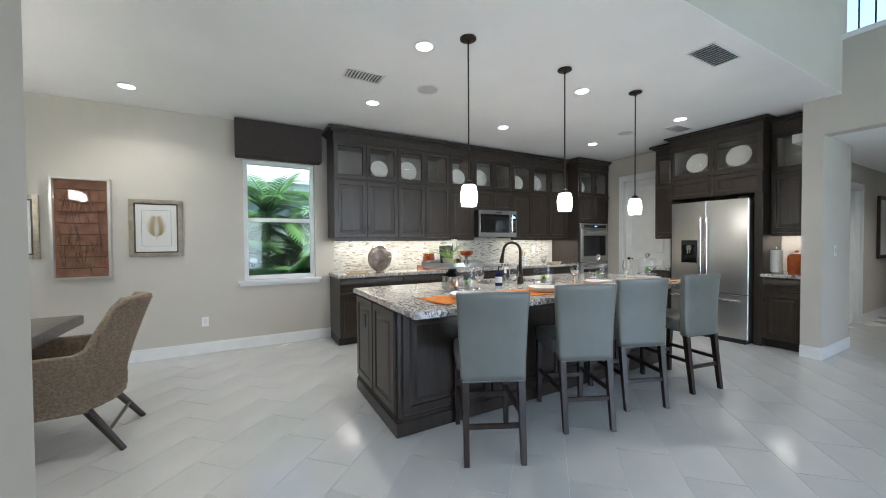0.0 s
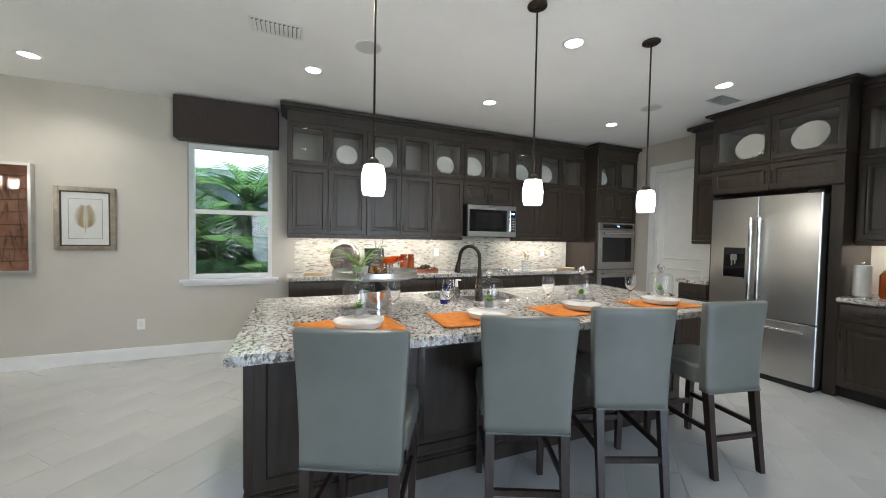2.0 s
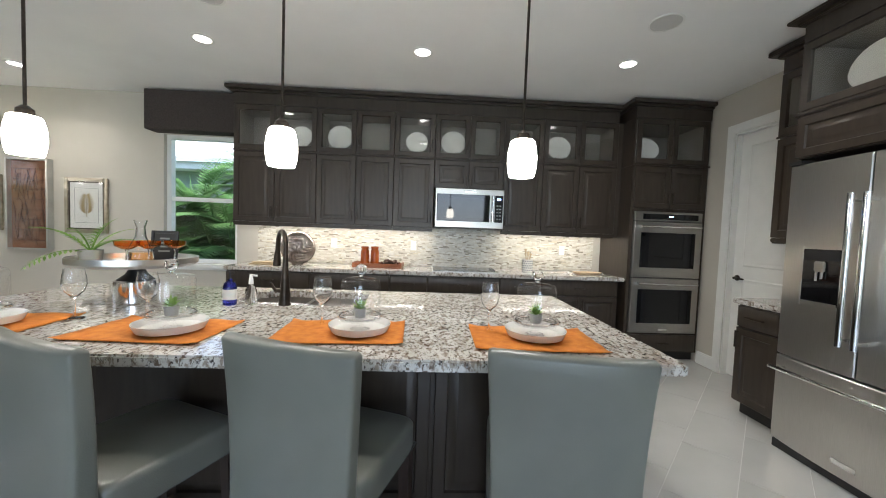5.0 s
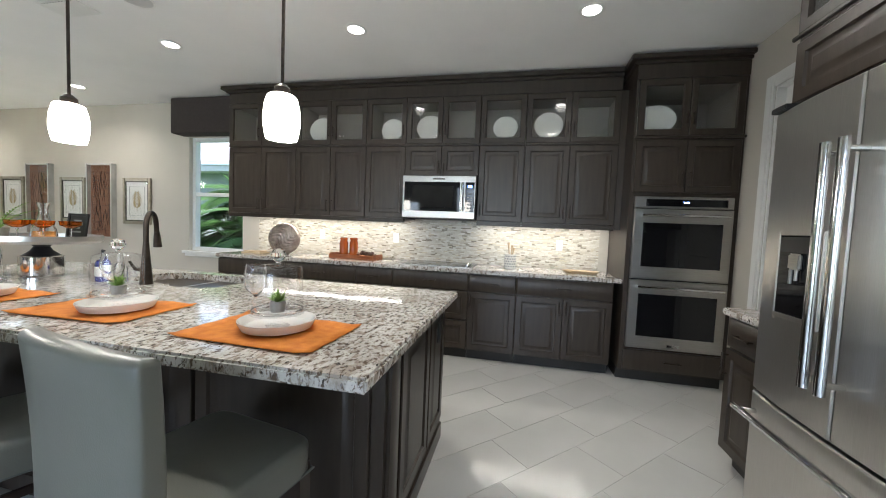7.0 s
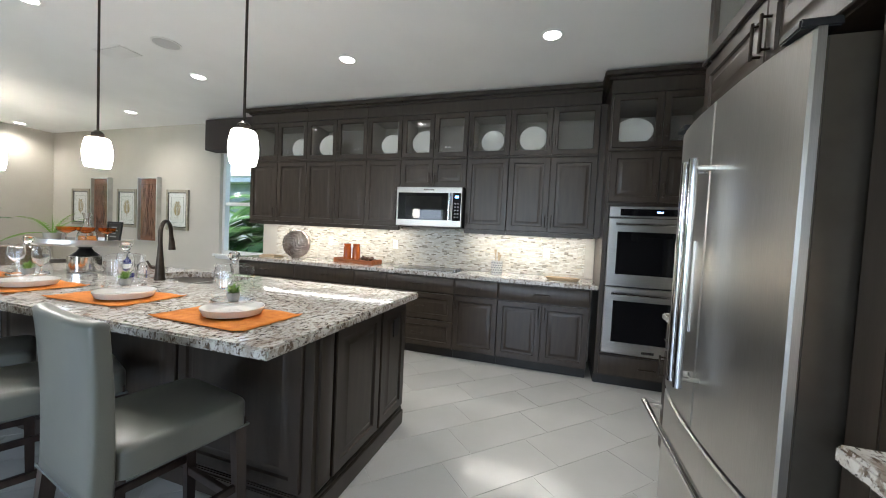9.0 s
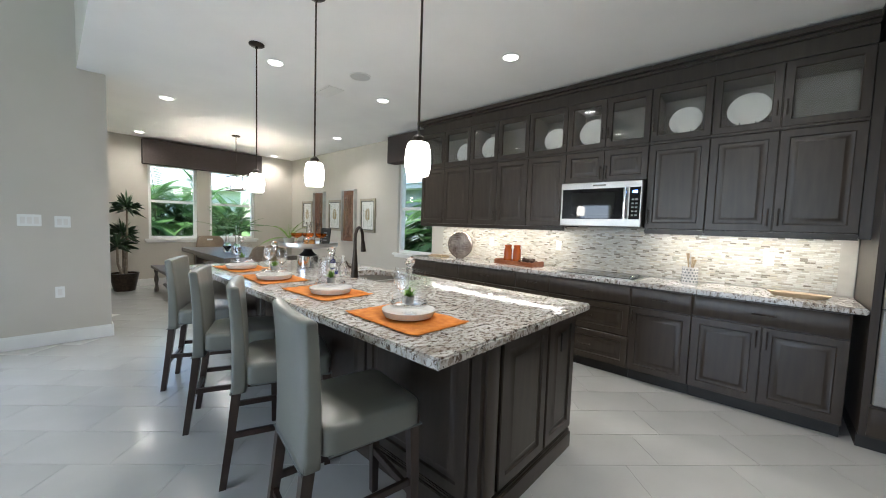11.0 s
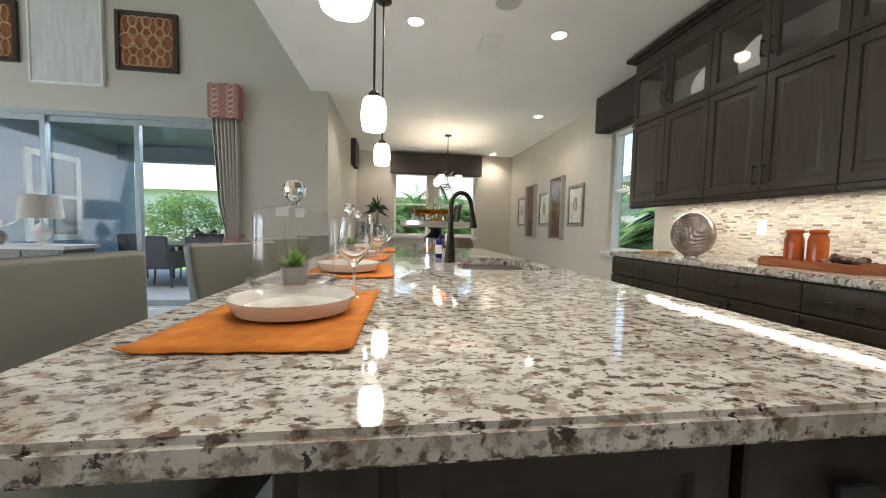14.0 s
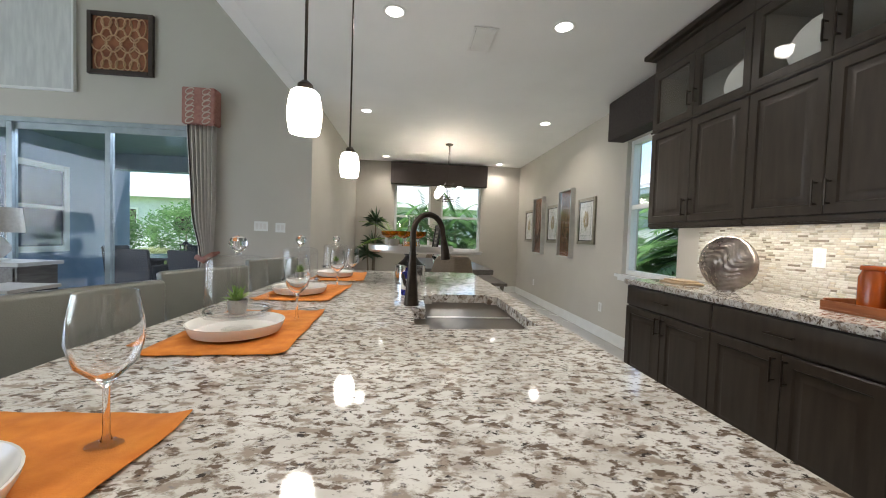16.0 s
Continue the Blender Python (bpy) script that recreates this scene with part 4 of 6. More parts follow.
casing("door_casing", east(WX, 5.06), 0.81, 2.44)
casing("door_casing", pose(8.95, 2.56, 0), 0.80, 2.1, 0.08)
single("hall_door", box(B(), 8.96, 2.62, 0.01, 9.74, 2.66, 2.09), WHITE, "white hallway door standing closed", "door")
single("framed_picture", frame_bars(B(), 10.6, 1.0, 11.5, 2.05, 2.52, 2.556, 0.06), DARKFRAME, "dark framed picture on the hallway wall", "picture")
single("picture_sheet", box(B(), 10.66, 2.535, 1.06, 11.44, 2.545, 1.99), PAPER, "pale sheet inside the hallway frame", "picture")
rail = thing("balcony_railing", "black metal balusters on a white balcony sill", "railing", pose(0, 0, 0))
part("sill", box(B(), 6.83, -3.44, 3.421, 7.05, 2.13, 3.475, 0.006), WHITE, rail, "white painted sill")
part("handrail", box(B(), 6.905, -3.4, 4.38, 6.975, 2.12, 4.43, 0.008), LEG, rail, "dark wooden handrail")
for k in range(48):
    bm = box(B(), 6.934, 2.02 - 0.114 * k, 3.475, 6.946, 2.032 - 0.114 * k, 4.38)
    part("baluster", bm, BLACK, rail)

# sliding doors
SLIDER = mat("grey_aluminium", (0.30, 0.35, 0.37), (0.36, 0.41, 0.43), rough=0.4, metal=0.2)
sl = thing("sliding_door", "grey aluminium-framed sliding glass doors to the patio", "sliding door", pose(0, 0, 0), kind="structure")
part("track", box(B(), SX - 0.15, -2.10, -0.005, SX - 0.02, 1.04, 0.02, 0.002), SINK, sl)
part("head", box(B(), SX - 0.15, -2.10, 2.38, SX - 0.02, 1.04, 2.43), SLIDER, sl)
for k, y0 in enumerate((-2.10, -1.06, -0.02)):
    xo = SX - 0.06 - 0.035 * (k % 2)
    bm = B()
    for a, b, c, d in ((y0, 0.02, y0 + 0.06, 2.38), (y0 + 1.04, 0.02, y0 + 1.10, 2.38), (y0 + 0.06, 2.31, y0 + 1.04, 2.38), (y0 + 0.06, 0.02, y0 + 1.04, 0.10)):
        box(bm, xo - 0.016, a, b, xo + 0.016, min(c, 1.04), d, 0.002)
    leaf = part("door_leaf", bm, SLIDER, sl)
    part("pane", box(B(), xo - 0.003, y0 + 0.06, 0.10, xo + 0.003, min(y0 + 1.04, 0.98), 2.31), PANE, leaf).visible_shadow = False


def curtain(y0, y1):
    c = thing("curtain", "grey striped curtain panel tied back beside the sliding doors", "curtain", pose(SX, 0, 0))
    bm, sb = B(), B()
    n, rows = 48, 24
    prev = None
    for j in range(rows + 1):
        z = 2.42 - j * 2.40 / rows
        pinch = math.exp(-((z - 0.88) / 0.35) ** 2)
        a = y0 + (0.05 + 0.11 * pinch) * min(1, (2.42 - z) * 1.2)
        b = y1 - 0.03 * pinch
        ring = [bm.verts.new((0.07 + 0.028 * math.sin(i / n * 7 * 2 * math.pi), a + (b - a) * i / n, z)) for i in range(n + 1)]
        if prev:
            for i in range(n):
                f = bm.faces.new((prev[i], prev[i + 1], ring[i + 1], ring[i]))
                f.material_index = 1 if i % 12 == 2 else 0
        prev = ring
    drape = part("drape", bm, CURTAIN, c)
    drape.data.materials.append(STRIPE)
    s = drape.modifiers.new("thickness", "SOLIDIFY")
    s.thickness = 0.004
    part("tie_back", tube(B(), [(0.125, y0 + 0.14, 0.90), (0.13, (y0 + y1) / 2 + 0.06, 0.86), (0.12, y1, 0.93), (0.02, y1 + 0.02, 0.95)], [0.03, 0.04, 0.03, 0.015], 10), CORAL, c)
    val = part("valance", box(B(), 0.004, y0 - 0.02, 2.42, 0.15, y1 + 0.02, 2.83, 0.01), CORAL, c, "coral valance with a cream chain print")
    for col in (0.22, 0.78):
        for k in range(6):
            yc, zc = y0 + (y1 - y0) * col, 2.455 + k * 0.066
            bm = tube(B(), [(0.151, yc + 0.045 * math.cos(q), zc + 0.03 * math.sin(q) + 0.4 * 0.04 * math.cos(q)) for q in [2 * math.pi * i / 12 for i in range(12)]], 0.007, 5)
            part("chain_link", bm, CREAMPRINT, val)


curtain(0.95, 1.27)


def wall_plate(m, gangs, label):
    w = 0.045 * gangs + 0.025
    p = thing("switch_plate", label, "switch plate", m)
    part("plate", box(B(), -w / 2, -0.007, -0.058, w / 2, -0.001, 0.058, 0.002), WHITE, p)
    for g in range(gangs):
        x = -w / 2 + 0.035 + 0.045 * g
        part("rocker", box(B(), x - 0.016, -0.0095, -0.033, x + 0.016, -0.0072, 0.033, 0.001), CERAMIC, p)


def west(y, z):
    return pose(SX, y, z, 0, 0, 90)


wall_plate(west(1.76, 1.28), 3, "white triple rocker switch plate on the tall wall")
wall_plate(west(1.985, 1.27), 2, "white double rocker switch plate on the tall wall")
wall_plate(west(1.95, 0.54), 1, "white wall socket on the tall wall")
wall_plate(pose(0.905, WY, 0.385), 1, "white wall socket below the pictures")
wall_plate(pose(-1.6, WY, 0.385), 1, "white wall socket in the dining room")
wall_plate(pose(7.25, 2.25, 1.2), 1, "white rocker switch plate on the pillar wall")
wall_plate(pose(4.33, WY - 0.012, 1.17), 1, "white socket on the mosaic backsplash")
wall_plate(pose(3.36, WY - 0.012, 1.17), 1, "white socket on the mosaic backsplash")
wall_plate(pose(6.2, WY - 0.012, 1.17), 1, "white socket on the mosaic backsplash")


# ---- pictures ----
def leaflet(bm, a, b, w, up=Vector((0, 0, 1))):
    """A pointed leaf blade from a to b."""
    d = b - a
    s = d.cross(up)
    if s.length < 1e-6:
        s = d.orthogonal()
    s = s.normalized() * w / 2
    m = a + d * 0.4
    vs = [bm.verts.new(p) for p in (a, m - s, b, m + s)]
    bm.faces.new(vs)


def fern_picture(x0):
    p = thing("framed_picture", "framed pressed fern print on white paper", "picture", pose(x0, WY - 0.03, 1.185), "pictures on the dining wall")
    w, h = 0.49, 0.65
    part("frame", frame_bars(B(), 0, 0, w, h, 0, 0.028, 0.045, 0.006), SILVERFRAME, p)
    part("inner_frame", frame_bars(B(), 0.045, 0.045, w - 0.045, h - 0.045, 0.006, 0.02, 0.014, 0.002), DARKFRAME, p)
    part("paper", box(B(), 0.059, 0.014, 0.059, w - 0.059, 0.02, h - 0.059), PAPER, p)
    part("mat_line", frame_bars(B(), 0.11, 0.12, w - 0.11, h - 0.12, 0.0125, 0.0138, 0.003, 0), PIPING, p)
    bm = B()
    tube(bm, [(w / 2, 0.012, 0.19), (w / 2 + 0.004, 0.012, 0.45)], 0.0025, 5)
    for k in range(11):
        z, l = 0.23 + k * 0.02, 0.085 * math.sin(math.pi * (0.25 + 0.7 * k / 11)) + 0.012
        for s in (-1, 1):
            leaflet(bm, Vector((w / 2, 0.0118, z)), Vector((w / 2 + s * l, 0.0118, z + 0.045)), 0.020, Vector((0, 1, 0)))
    part("fern", bm, GOLDLEAF, p)
    part("pane", box(B(), 0.046, 0.003, 0.046, w - 0.046, 0.005, h - 0.046), PANE, p)


def bark_picture(x0):
    p = thing("shadow_box", "silver-edged shadow box with rust bark panel and twigs", "wall art", pose(x0, WY - 0.075, 0.965), "pictures on the dining wall")
    w, h = 0.468, 1.066
    part("frame", frame_bars(B(), 0, 0, w, h, 0, 0.073, 0.022, 0.003), mat("silver_edge", (0.5, 0.49, 0.46), (0.58, 0.57, 0.54), rough=0.3, metal=0.6), p)
    part("backing", box(B(), 0.022, 0.05, 0.022, w - 0.022, 0.06, h - 0.022), WOVEN, p)
    bm, rr = B(), random.Random(int(x0 * 100))
    for k in range(8):
        z = 0.12 + k * 0.118
        tube(bm, [(0.05, 0.043, z), (w * 0.5, 0.04, z + rr.uniform(-0.01, 0.01)), (w - 0.05, 0.043, z + rr.uniform(-0.01, 0.01))], 0.0042, 5)
    for k in range(70):
        z, x = rr.uniform(0.06, 0.80), rr.uniform(0.06, w - 0.06)
        tube(bm, [(x, 0.044, z), (min(w - 0.04, max(0.04, x + rr.uniform(-0.05, 0.05))), 0.044, z + rr.uniform(0.08, 0.22))], 0.0024, 4)
    part("twigs", bm, TWIG, p)
    part("pane", box(B(), 0.023, 0.012, 0.023, w - 0.023, 0.015, h - 0.023), PANE, p)


for x in (0.216, -0.97, -2.19):
    fern_picture(x)
for x in (-0.39, -1.58):
    bark_picture(x)


def fret_art(y0, z0):
    p = thing("fretwork_art", "square copper fretwork panel in a dark frame", "wall art", pose(SX + 0.04, y0, z0, 0, 0, 90), "art above the sliding doors")
    w = 0.70
    part("frame", frame_bars(B(), 0, 0, w, w, 0, 0.038, 0.05, 0.004), DARKFRAME, p)
    part("backing", box(B(), 0.05, 0.02, 0.05, w - 0.05, 0.03, w - 0.05), mat("copper_leaf", (0.20, 0.065, 0.03), (0.34, 0.13, 0.06), rough=0.5, metal=0.3, scale=7), p)
    gold = mat("gold_fretwork", (0.5, 0.30, 0.16), (0.6, 0.4, 0.24), rough=0.4, metal=0.4)
    for i in range(4):
        cx = 0.05 + 0.15 * (i + 0.5)
        for zc, rx, rz in ((0.16, 0.045, 0.10), (0.35, 0.085, 0.09), (0.54, 0.045, 0.10)):
            bm = tube(B(), [(cx + rx * math.cos(2 * math.pi * k / 16), 0.014, zc + rz * math.sin(2 * math.pi * k / 16)) for k in range(17)], 0.008, 5)
            part("fret", bm, gold, p)
    for i in range(1, 4):
        for zc, rz in ((0.255, 0.07), (0.445, 0.07), (0.115, 0.06), (0.585, 0.06)):
            cx = 0.05 + 0.15 * i
            bm = tube(B(), [(cx + 0.055 * math.cos(2 * math.pi * k / 16), 0.0135, zc + rz * math.sin(2 * math.pi * k / 16)) for k in range(17)], 0.008, 5)
            part("fret", bm, gold, p)


fret_art(-0.15, 2.95)
fret_art(-1.88, 2.95)
cv = thing("canvas", "large pale canvas with soft grey drips in a white frame", "wall art", pose(SX + 0.045, -1.07, 2.73, 0, 0, 90))
part("frame", frame_bars(B(), 0, 0, 0.79, 1.25, 0, 0.043, 0.022, 0.003), WHITE, cv)
part("sheet", box(B(), 0.022, 0.015, 0.022, 0.768, 0.03, 1.228), mat("washed_canvas", (0.56, 0.56, 0.55), (0.66, 0.66, 0.64), rough=0.8, scale=5, stretch=(4, 1, 0.6)), cv)


# ---- ceiling fittings ----
def vent(x, y, rz=0, w=0.36, d=0.20):
    v = thing("ceiling_vent", "white slatted air vent set in the ceiling", "vent", pose(x, y, CEIL, 0, 0, rz), "ceiling vents")
    bm = B()
    for x0, y0, x1, y1 in ((-w / 2, -d / 2, w / 2, -d / 2 + 0.02), (-w / 2, d / 2 - 0.02, w / 2, d / 2), (-w / 2, -d / 2 + 0.02, -w / 2 + 0.02, d / 2 - 0.02), (w / 2 - 0.02, -d / 2 + 0.02, w / 2, d / 2 - 0.02)):
        box(bm, x0, y0, -0.008, x1, y1, -0.001, 0.002)
    part("frame", bm, WHITE, v)
    part("backing", box(B(), -w / 2 + 0.02, -d / 2 + 0.02, -0.003, w / 2 - 0.02, d / 2 - 0.02, -0.001), PIPING, v)
    n = 11
    for k in range(n):
        xx = -w / 2 + 0.035 + k * (w - 0.07) / (n - 1)
        bm = box(B(), -0.013, -d / 2 + 0.021, -0.001, 0.013, d / 2 - 0.021, 0.001)
        bmesh.ops.transform(bm, matrix=pose(xx, 0, -0.011, 0, -30, 0), verts=bm.verts)
        part("slat", bm, WHITE, v)


vent(2.32, 4.10), vent(4.76, 2.37, 0, 0.46, 0.22), vent(6.56, 3.59)
for x, y in ((2.97, 4.09), (6.10, 4.06)):
    s = thing("ceiling_speaker", "round flush speaker grille in the ceiling", "speaker", pose(x, y, CEIL), "ceiling speakers")
    part("rim", lathe(B(), [(0.100, -0.001), (0.112, -0.001), (0.112, -0.007), (0.100, -0.007), (0.100, -0.001)], 32), WHITE, s)
    part("grille", lathe(B(), [(0, -0.005), (0.0995, -0.004), (0.0995, -0.001), (0, -0.001)], 32), mat("speaker_cloth", (0.55, 0.55, 0.54), (0.6, 0.6, 0.59), rough=0.9, scale=200, bump=0.5, bump_scale=600), s)


# ---- island table settings ----
ZC = 0.9155
def placemat(x, y, rz, w=0.51, d=0.34):
    bm = B()
    n = 12
    g = [[bm.verts.new(((i / n - 0.5) * w, (j / n - 0.5) * d, 0.003 + 0.0025 * math.sin(i * 1.3 + j) * math.sin(j * 0.9) + (0.006 if i in (0, n) and j in (0, n) else 0))) for j in range(n + 1)] for i in range(n + 1)]
    for i in range(n):
        for j in range(n):
            bm.faces.new((g[i][j], g[i + 1][j], g[i + 1][j + 1], g[i][j + 1]))
    ob = single("placemat", bm, LINEN, "orange linen placemat on the granite island", "placemat", pose(x, y, ZC + 0.001, 0, 0, rz), "table settings")
    s = ob.modifiers.new("thickness", "SOLIDIFY")
    s.thickness, s.offset = 0.002, -1


def plate(x, y):
    single("plate", lathe(B(), [(0, 0.006), (0.085, 0.006), (0.108, 0.010), (0.121, 0.030), (0.124, 0.034), (0.127, 0.034), (0.125, 0.026), (0.114, 0.004), (0.10, 0.0), (0, 0.0)], 48), CERAMIC, "white rimmed ceramic plate on an orange placemat", "plate", pose(x, y, ZC + 0.0105), "table settings")


THIN = pane_mat("thin_glass", 0.075)


def cloche(x, y, rz):
    c = thing("cloche", "clear glass cloche with a ball knob over a small succulent", "cloche", pose(x, y, ZC + 0.0175, 0, 0, rz), "table settings")
    part("foot", lathe(B(), [(0, 0), (0.040, 0), (0.040, 0.004), (0.016, 0.012), (0.014, 0.030), (0.024, 0.042), (0.090, 0.046), (0.095, 0.064), (0.092, 0.064), (0.087, 0.051), (0, 0.049)], 36), THIN, c)
    part("dome", lathe(B(), [(0.0835, 0.0525), (0.082, 0.056), (0.081, 0.19), (0.076, 0.206), (0.055, 0.214), (0.0, 0.218)], 40), THIN, c)
    part("rim", lathe(B(), [(0.0775, 0.0528), (0.0845, 0.0528), (0.0850, 0.059), (0.0825, 0.0625), (0.0785, 0.0615), (0.0775, 0.0528)], 40), GLASS, c)
    part("knob", lathe(B(), [(0, 0.2185), (0.009, 0.2185), (0.008, 0.226), (0.019, 0.236), (0.025, 0.250), (0.019, 0.266), (0, 0.274)], 20), GLASS, c)
    pot = part("pot", lathe(B(), [(0, 0.0500), (0.022, 0.0500), (0.028, 0.088), (0.025, 0.088), (0.022, 0.083), (0, 0.083)], 20), POTTERY, c, "small grey pot")
    bm, rr = B(), random.Random(int(x * 100))
    for k in range(44):
        a, el = rr.uniform(0, 6.28), rr.uniform(0.1, 1.4)
        tip = Vector((math.cos(a) * math.cos(el), math.sin(a) * math.cos(el), math.sin(el))) * rr.uniform(0.032, 0.052)
        leaflet(bm, Vector((0, 0, 0.083)), Vector((0, 0, 0.086)) + tip, 0.014)
    part("succulent", bm, LEAFLIGHT, pot, "bright green succulent")


def wine_glass(x, y):
    single("wine_glass", lathe(B(), [(0, 0), (0.034, 0), (0.035, 0.002), (0.008, 0.006), (0.0042, 0.02), (0.004, 0.085), (0.012, 0.095), (0.034, 0.118), (0.042, 0.15), (0.040, 0.18), (0.034, 0.215), (0.0328, 0.215), (0.0388, 0.18), (0.0405, 0.15), (0.032, 0.12), (0.010, 0.099), (0, 0.097)], 32), GLASS, "clear stemmed wine glass on the island", "wine glass", pose(x, y, ZC + 0.001), "table settings")


for mx, my, r in ((2.705, 3.07, 4), (3.42, 3.04, -3), (4.145, 3.07, 2), (4.94, 3.03, -2)):
    placemat(mx, my, r)
for px, py in ((2.745, 3.04), (3.485, 3.02), (4.217, 3.06), (4.952, 3.04)):
    plate(px, py)
    cloche(px, py, px * 40)
for gx, gy in ((2.96, 3.19), (3.29, 3.16), (4.03, 3.17), (4.775, 3.145)):
    wine_glass(gx, gy)

# tiered tray and what stands on it
TX, TY = 2.935, 3.56
tray = thing("tray_stand", "round silver tray on a metal pedestal canister", "tray stand", pose(TX, TY, ZC))
part("pedestal", lathe(B(), [(0, 0.0), (0.095, 0.0), (0.098, 0.006), (0.098, 0.115), (0.09, 0.12), (0, 0.12)], 40), CHROME, tray)
part("neck", lathe(B(), [(0.085, 0.1205), (0.05, 0.15), (0.035, 0.175), (0.06, 0.199), (0, 0.199), (0, 0.1205)], 32), BLACK, tray)
part("tray", lathe(B(), [(0, 0.20), (0.26, 0.20), (0.275, 0.215), (0.275, 0.245), (0.270, 0.245), (0.266, 0.216), (0.25, 0.207), (0, 0.207)], 48), SINK, tray, "wide shallow silver tray")


def frond_plant(bm, rr, n, length, z0, droop, width, leaflets=14, spread=(0.3, 1.2), blade=0.22):
    for k in range(n):
        a, el = 6.283 * k / n + rr.uniform(-0.3, 0.3), rr.uniform(*spread)
        l = length * rr.uniform(0.7, 1.1)
        pts, p, d = [], Vector((0, 0, z0)), Vector((math.cos(a) * math.cos(el), math.sin(a) * math.cos(el), math.sin(el)))
        for i in range(leaflets + 1):
            pts.append(p.copy())
            p = p + d * l / leaflets
            d = (d + Vector((0, 0, -droop / leaflets))).normalized()
        tube(bm, pts, [0.012 * length * (1 - 0.8 * i / leaflets) for i in range(len(pts))], 4)
        for i in range(1, leaflets):
            dd = (pts[i + 1] - pts[i]).normalized()
            side = dd.cross(Vector((0, 0, 1)))
            side = side.normalized() if side.length > 1e-4 else Vector((1, 0, 0))
            w = width * l * math.sin(math.pi * (0.15 + 0.8 * i / leaflets))
            for s in (-1, 1):
                leaflet(bm, pts[i], pts[i] + (side * s + dd * 0.7).normalized() * w + Vector((0, 0, -0.15 * w)), w * blade)


TZ = ZC + 0.2085
fp = thing("potted_fern", "light green fern in a small grey pot on the tray", "potted plant", pose(TX - 0.12, TY - 0.13, TZ))
part("pot", lathe(B(), [(0, 0), (0.04, 0), (0.05, 0.075), (0.046, 0.075), (0.042, 0.065), (0, 0.065)], 24), POTTERY, fp)
bm = B()
frond_plant(bm, random.Random(3), 11, 0.27, 0.06, 1.3, 0.22)
part("foliage", bm, LEAFLIGHT, fp)
dec = thing("decanter", "clear glass decanter with a bent neck on the tray", "decanter", pose(TX + 0.02, TY + 0.0, TZ))
part("body", lathe(B(), [(0, 0), (0.055, 0), (0.06, 0.02), (0.055, 0.07), (0.025, 0.14), (0.02, 0.19), (0.03, 0.23), (0.028, 0.23), (0.018, 0.19), (0.022, 0.14), (0.052, 0.07), (0.056, 0.02), (0, 0.006)], 28), GLASS, dec)
part("drink", lathe(B(), [(0, 0.008), (0.053, 0.02), (0.05, 0.06), (0, 0.06)], 24), AMBER, dec, "amber drink")
for ax, ay in ((0.10, -0.05), (0.17, 0.04), (0.06, -0.14)):
    g = thing("coupe_glass", "amber coupe glass with a clear stem on the tray", "glass", pose(TX + ax, TY + ay, TZ), "amber glasses on the tray")
    part("stem", lathe(B(), [(0, 0), (0.03, 0), (0.03, 0.002), (0.006, 0.006), (0.004, 0.07), (0.008, 0.079), (0, 0.079)], 20), GLASS, g)
    part("bowl", lathe(B(), [(0, 0.08), (0.02, 0.083), (0.048, 0.10), (0.052, 0.125), (0.050, 0.125), (0.046, 0.102), (0.02, 0.086), (0, 0.083)], 28), AMBER, g, "amber glass bowl")

sg = thing("framed_sign", "small black framed sign standing on the silver tray", "sign", pose(TX + 0.03, TY + 0.15, TZ, -8, 0, 8))
part("frame", frame_bars(B(), -0.07, 0.001, 0.07, 0.175, -0.006, 0.008, 0.016, 0.002), BLACK, sg)
part("card", box(B(), -0.054, 0.0, 0.017, 0.054, 0.006, 0.159), DARK, sg)
for k, (w, z) in enumerate(((0.05, 0.125), (0.07, 0.10), (0.04, 0.078), (0.06, 0.052))):
    part("print_bar", box(B(), -w / 2, -0.0015, z, w / 2, -0.0003, z + 0.010), PRINT, sg)

# faucet, soap
fa = thing("faucet", "dark bronze gooseneck kitchen faucet at the sink", "faucet", pose(3.715, 3.565, ZC, 0, 0, 35))
part("base", lathe(B(), [(0, 0), (0.033, 0), (0.034, 0.006), (0.031, 0.014), (0.028, 0.06), (0.022, 0.13), (0.0165, 0.20), (0.0145, 0.235), (0, 0.235)], 24), BRONZE, fa)
arc = [(0, 0, 0.15), (0, 0, 0.32)] + [(0, 0.085 - 0.085 * math.cos(q), 0.32 + 0.085 * math.sin(q)) for q in [math.pi * k / 12 for k in range(1, 12)]] + [(0, 0.172, 0.31), (0, 0.178, 0.285)]
part("neck", tube(B(), arc, 0.0135, 12), BRONZE, fa)
part("spray_head", tube(B(), [(0, 0.177, 0.29), (0, 0.185, 0.25), (0, 0.192, 0.20)], [0.015, 0.019, 0.023], 14), BRONZE, fa)
part("lever", tube(B(), [(-0.02, 0, 0.08), (-0.05, 0, 0.085), (-0.075, 0, 0.13)], [0.012, 0.009, 0.007], 8), BRONZE, fa)
sb = thing("soap_bottle", "cobalt blue soap bottle with a dark pump", "soap bottle", pose(3.43, 3.545, ZC))
part("bottle", lathe(B(), [(0, 0), (0.032, 0), (0.034, 0.006), (0.034, 0.10), (0.028, 0.118), (0.012, 0.128), (0.012, 0.14), (0, 0.14)], 24), BLUE, sb)
part("label", lathe(B(), [(0.0346, 0.03), (0.0346, 0.085)], 24), PAPER, sb)
part("pump", tube(tube(B(), [(0, 0, 0.14), (0, 0, 0.18)], 0.006, 8), [(0, 0, 0.178), (0.03, -0.01, 0.176)], 0.005, 6), BLACK, sb)
sc = thing("soap_dispenser", "clear soap dispenser with a white pump", "soap bottle", pose(3.53, 3.57, ZC))
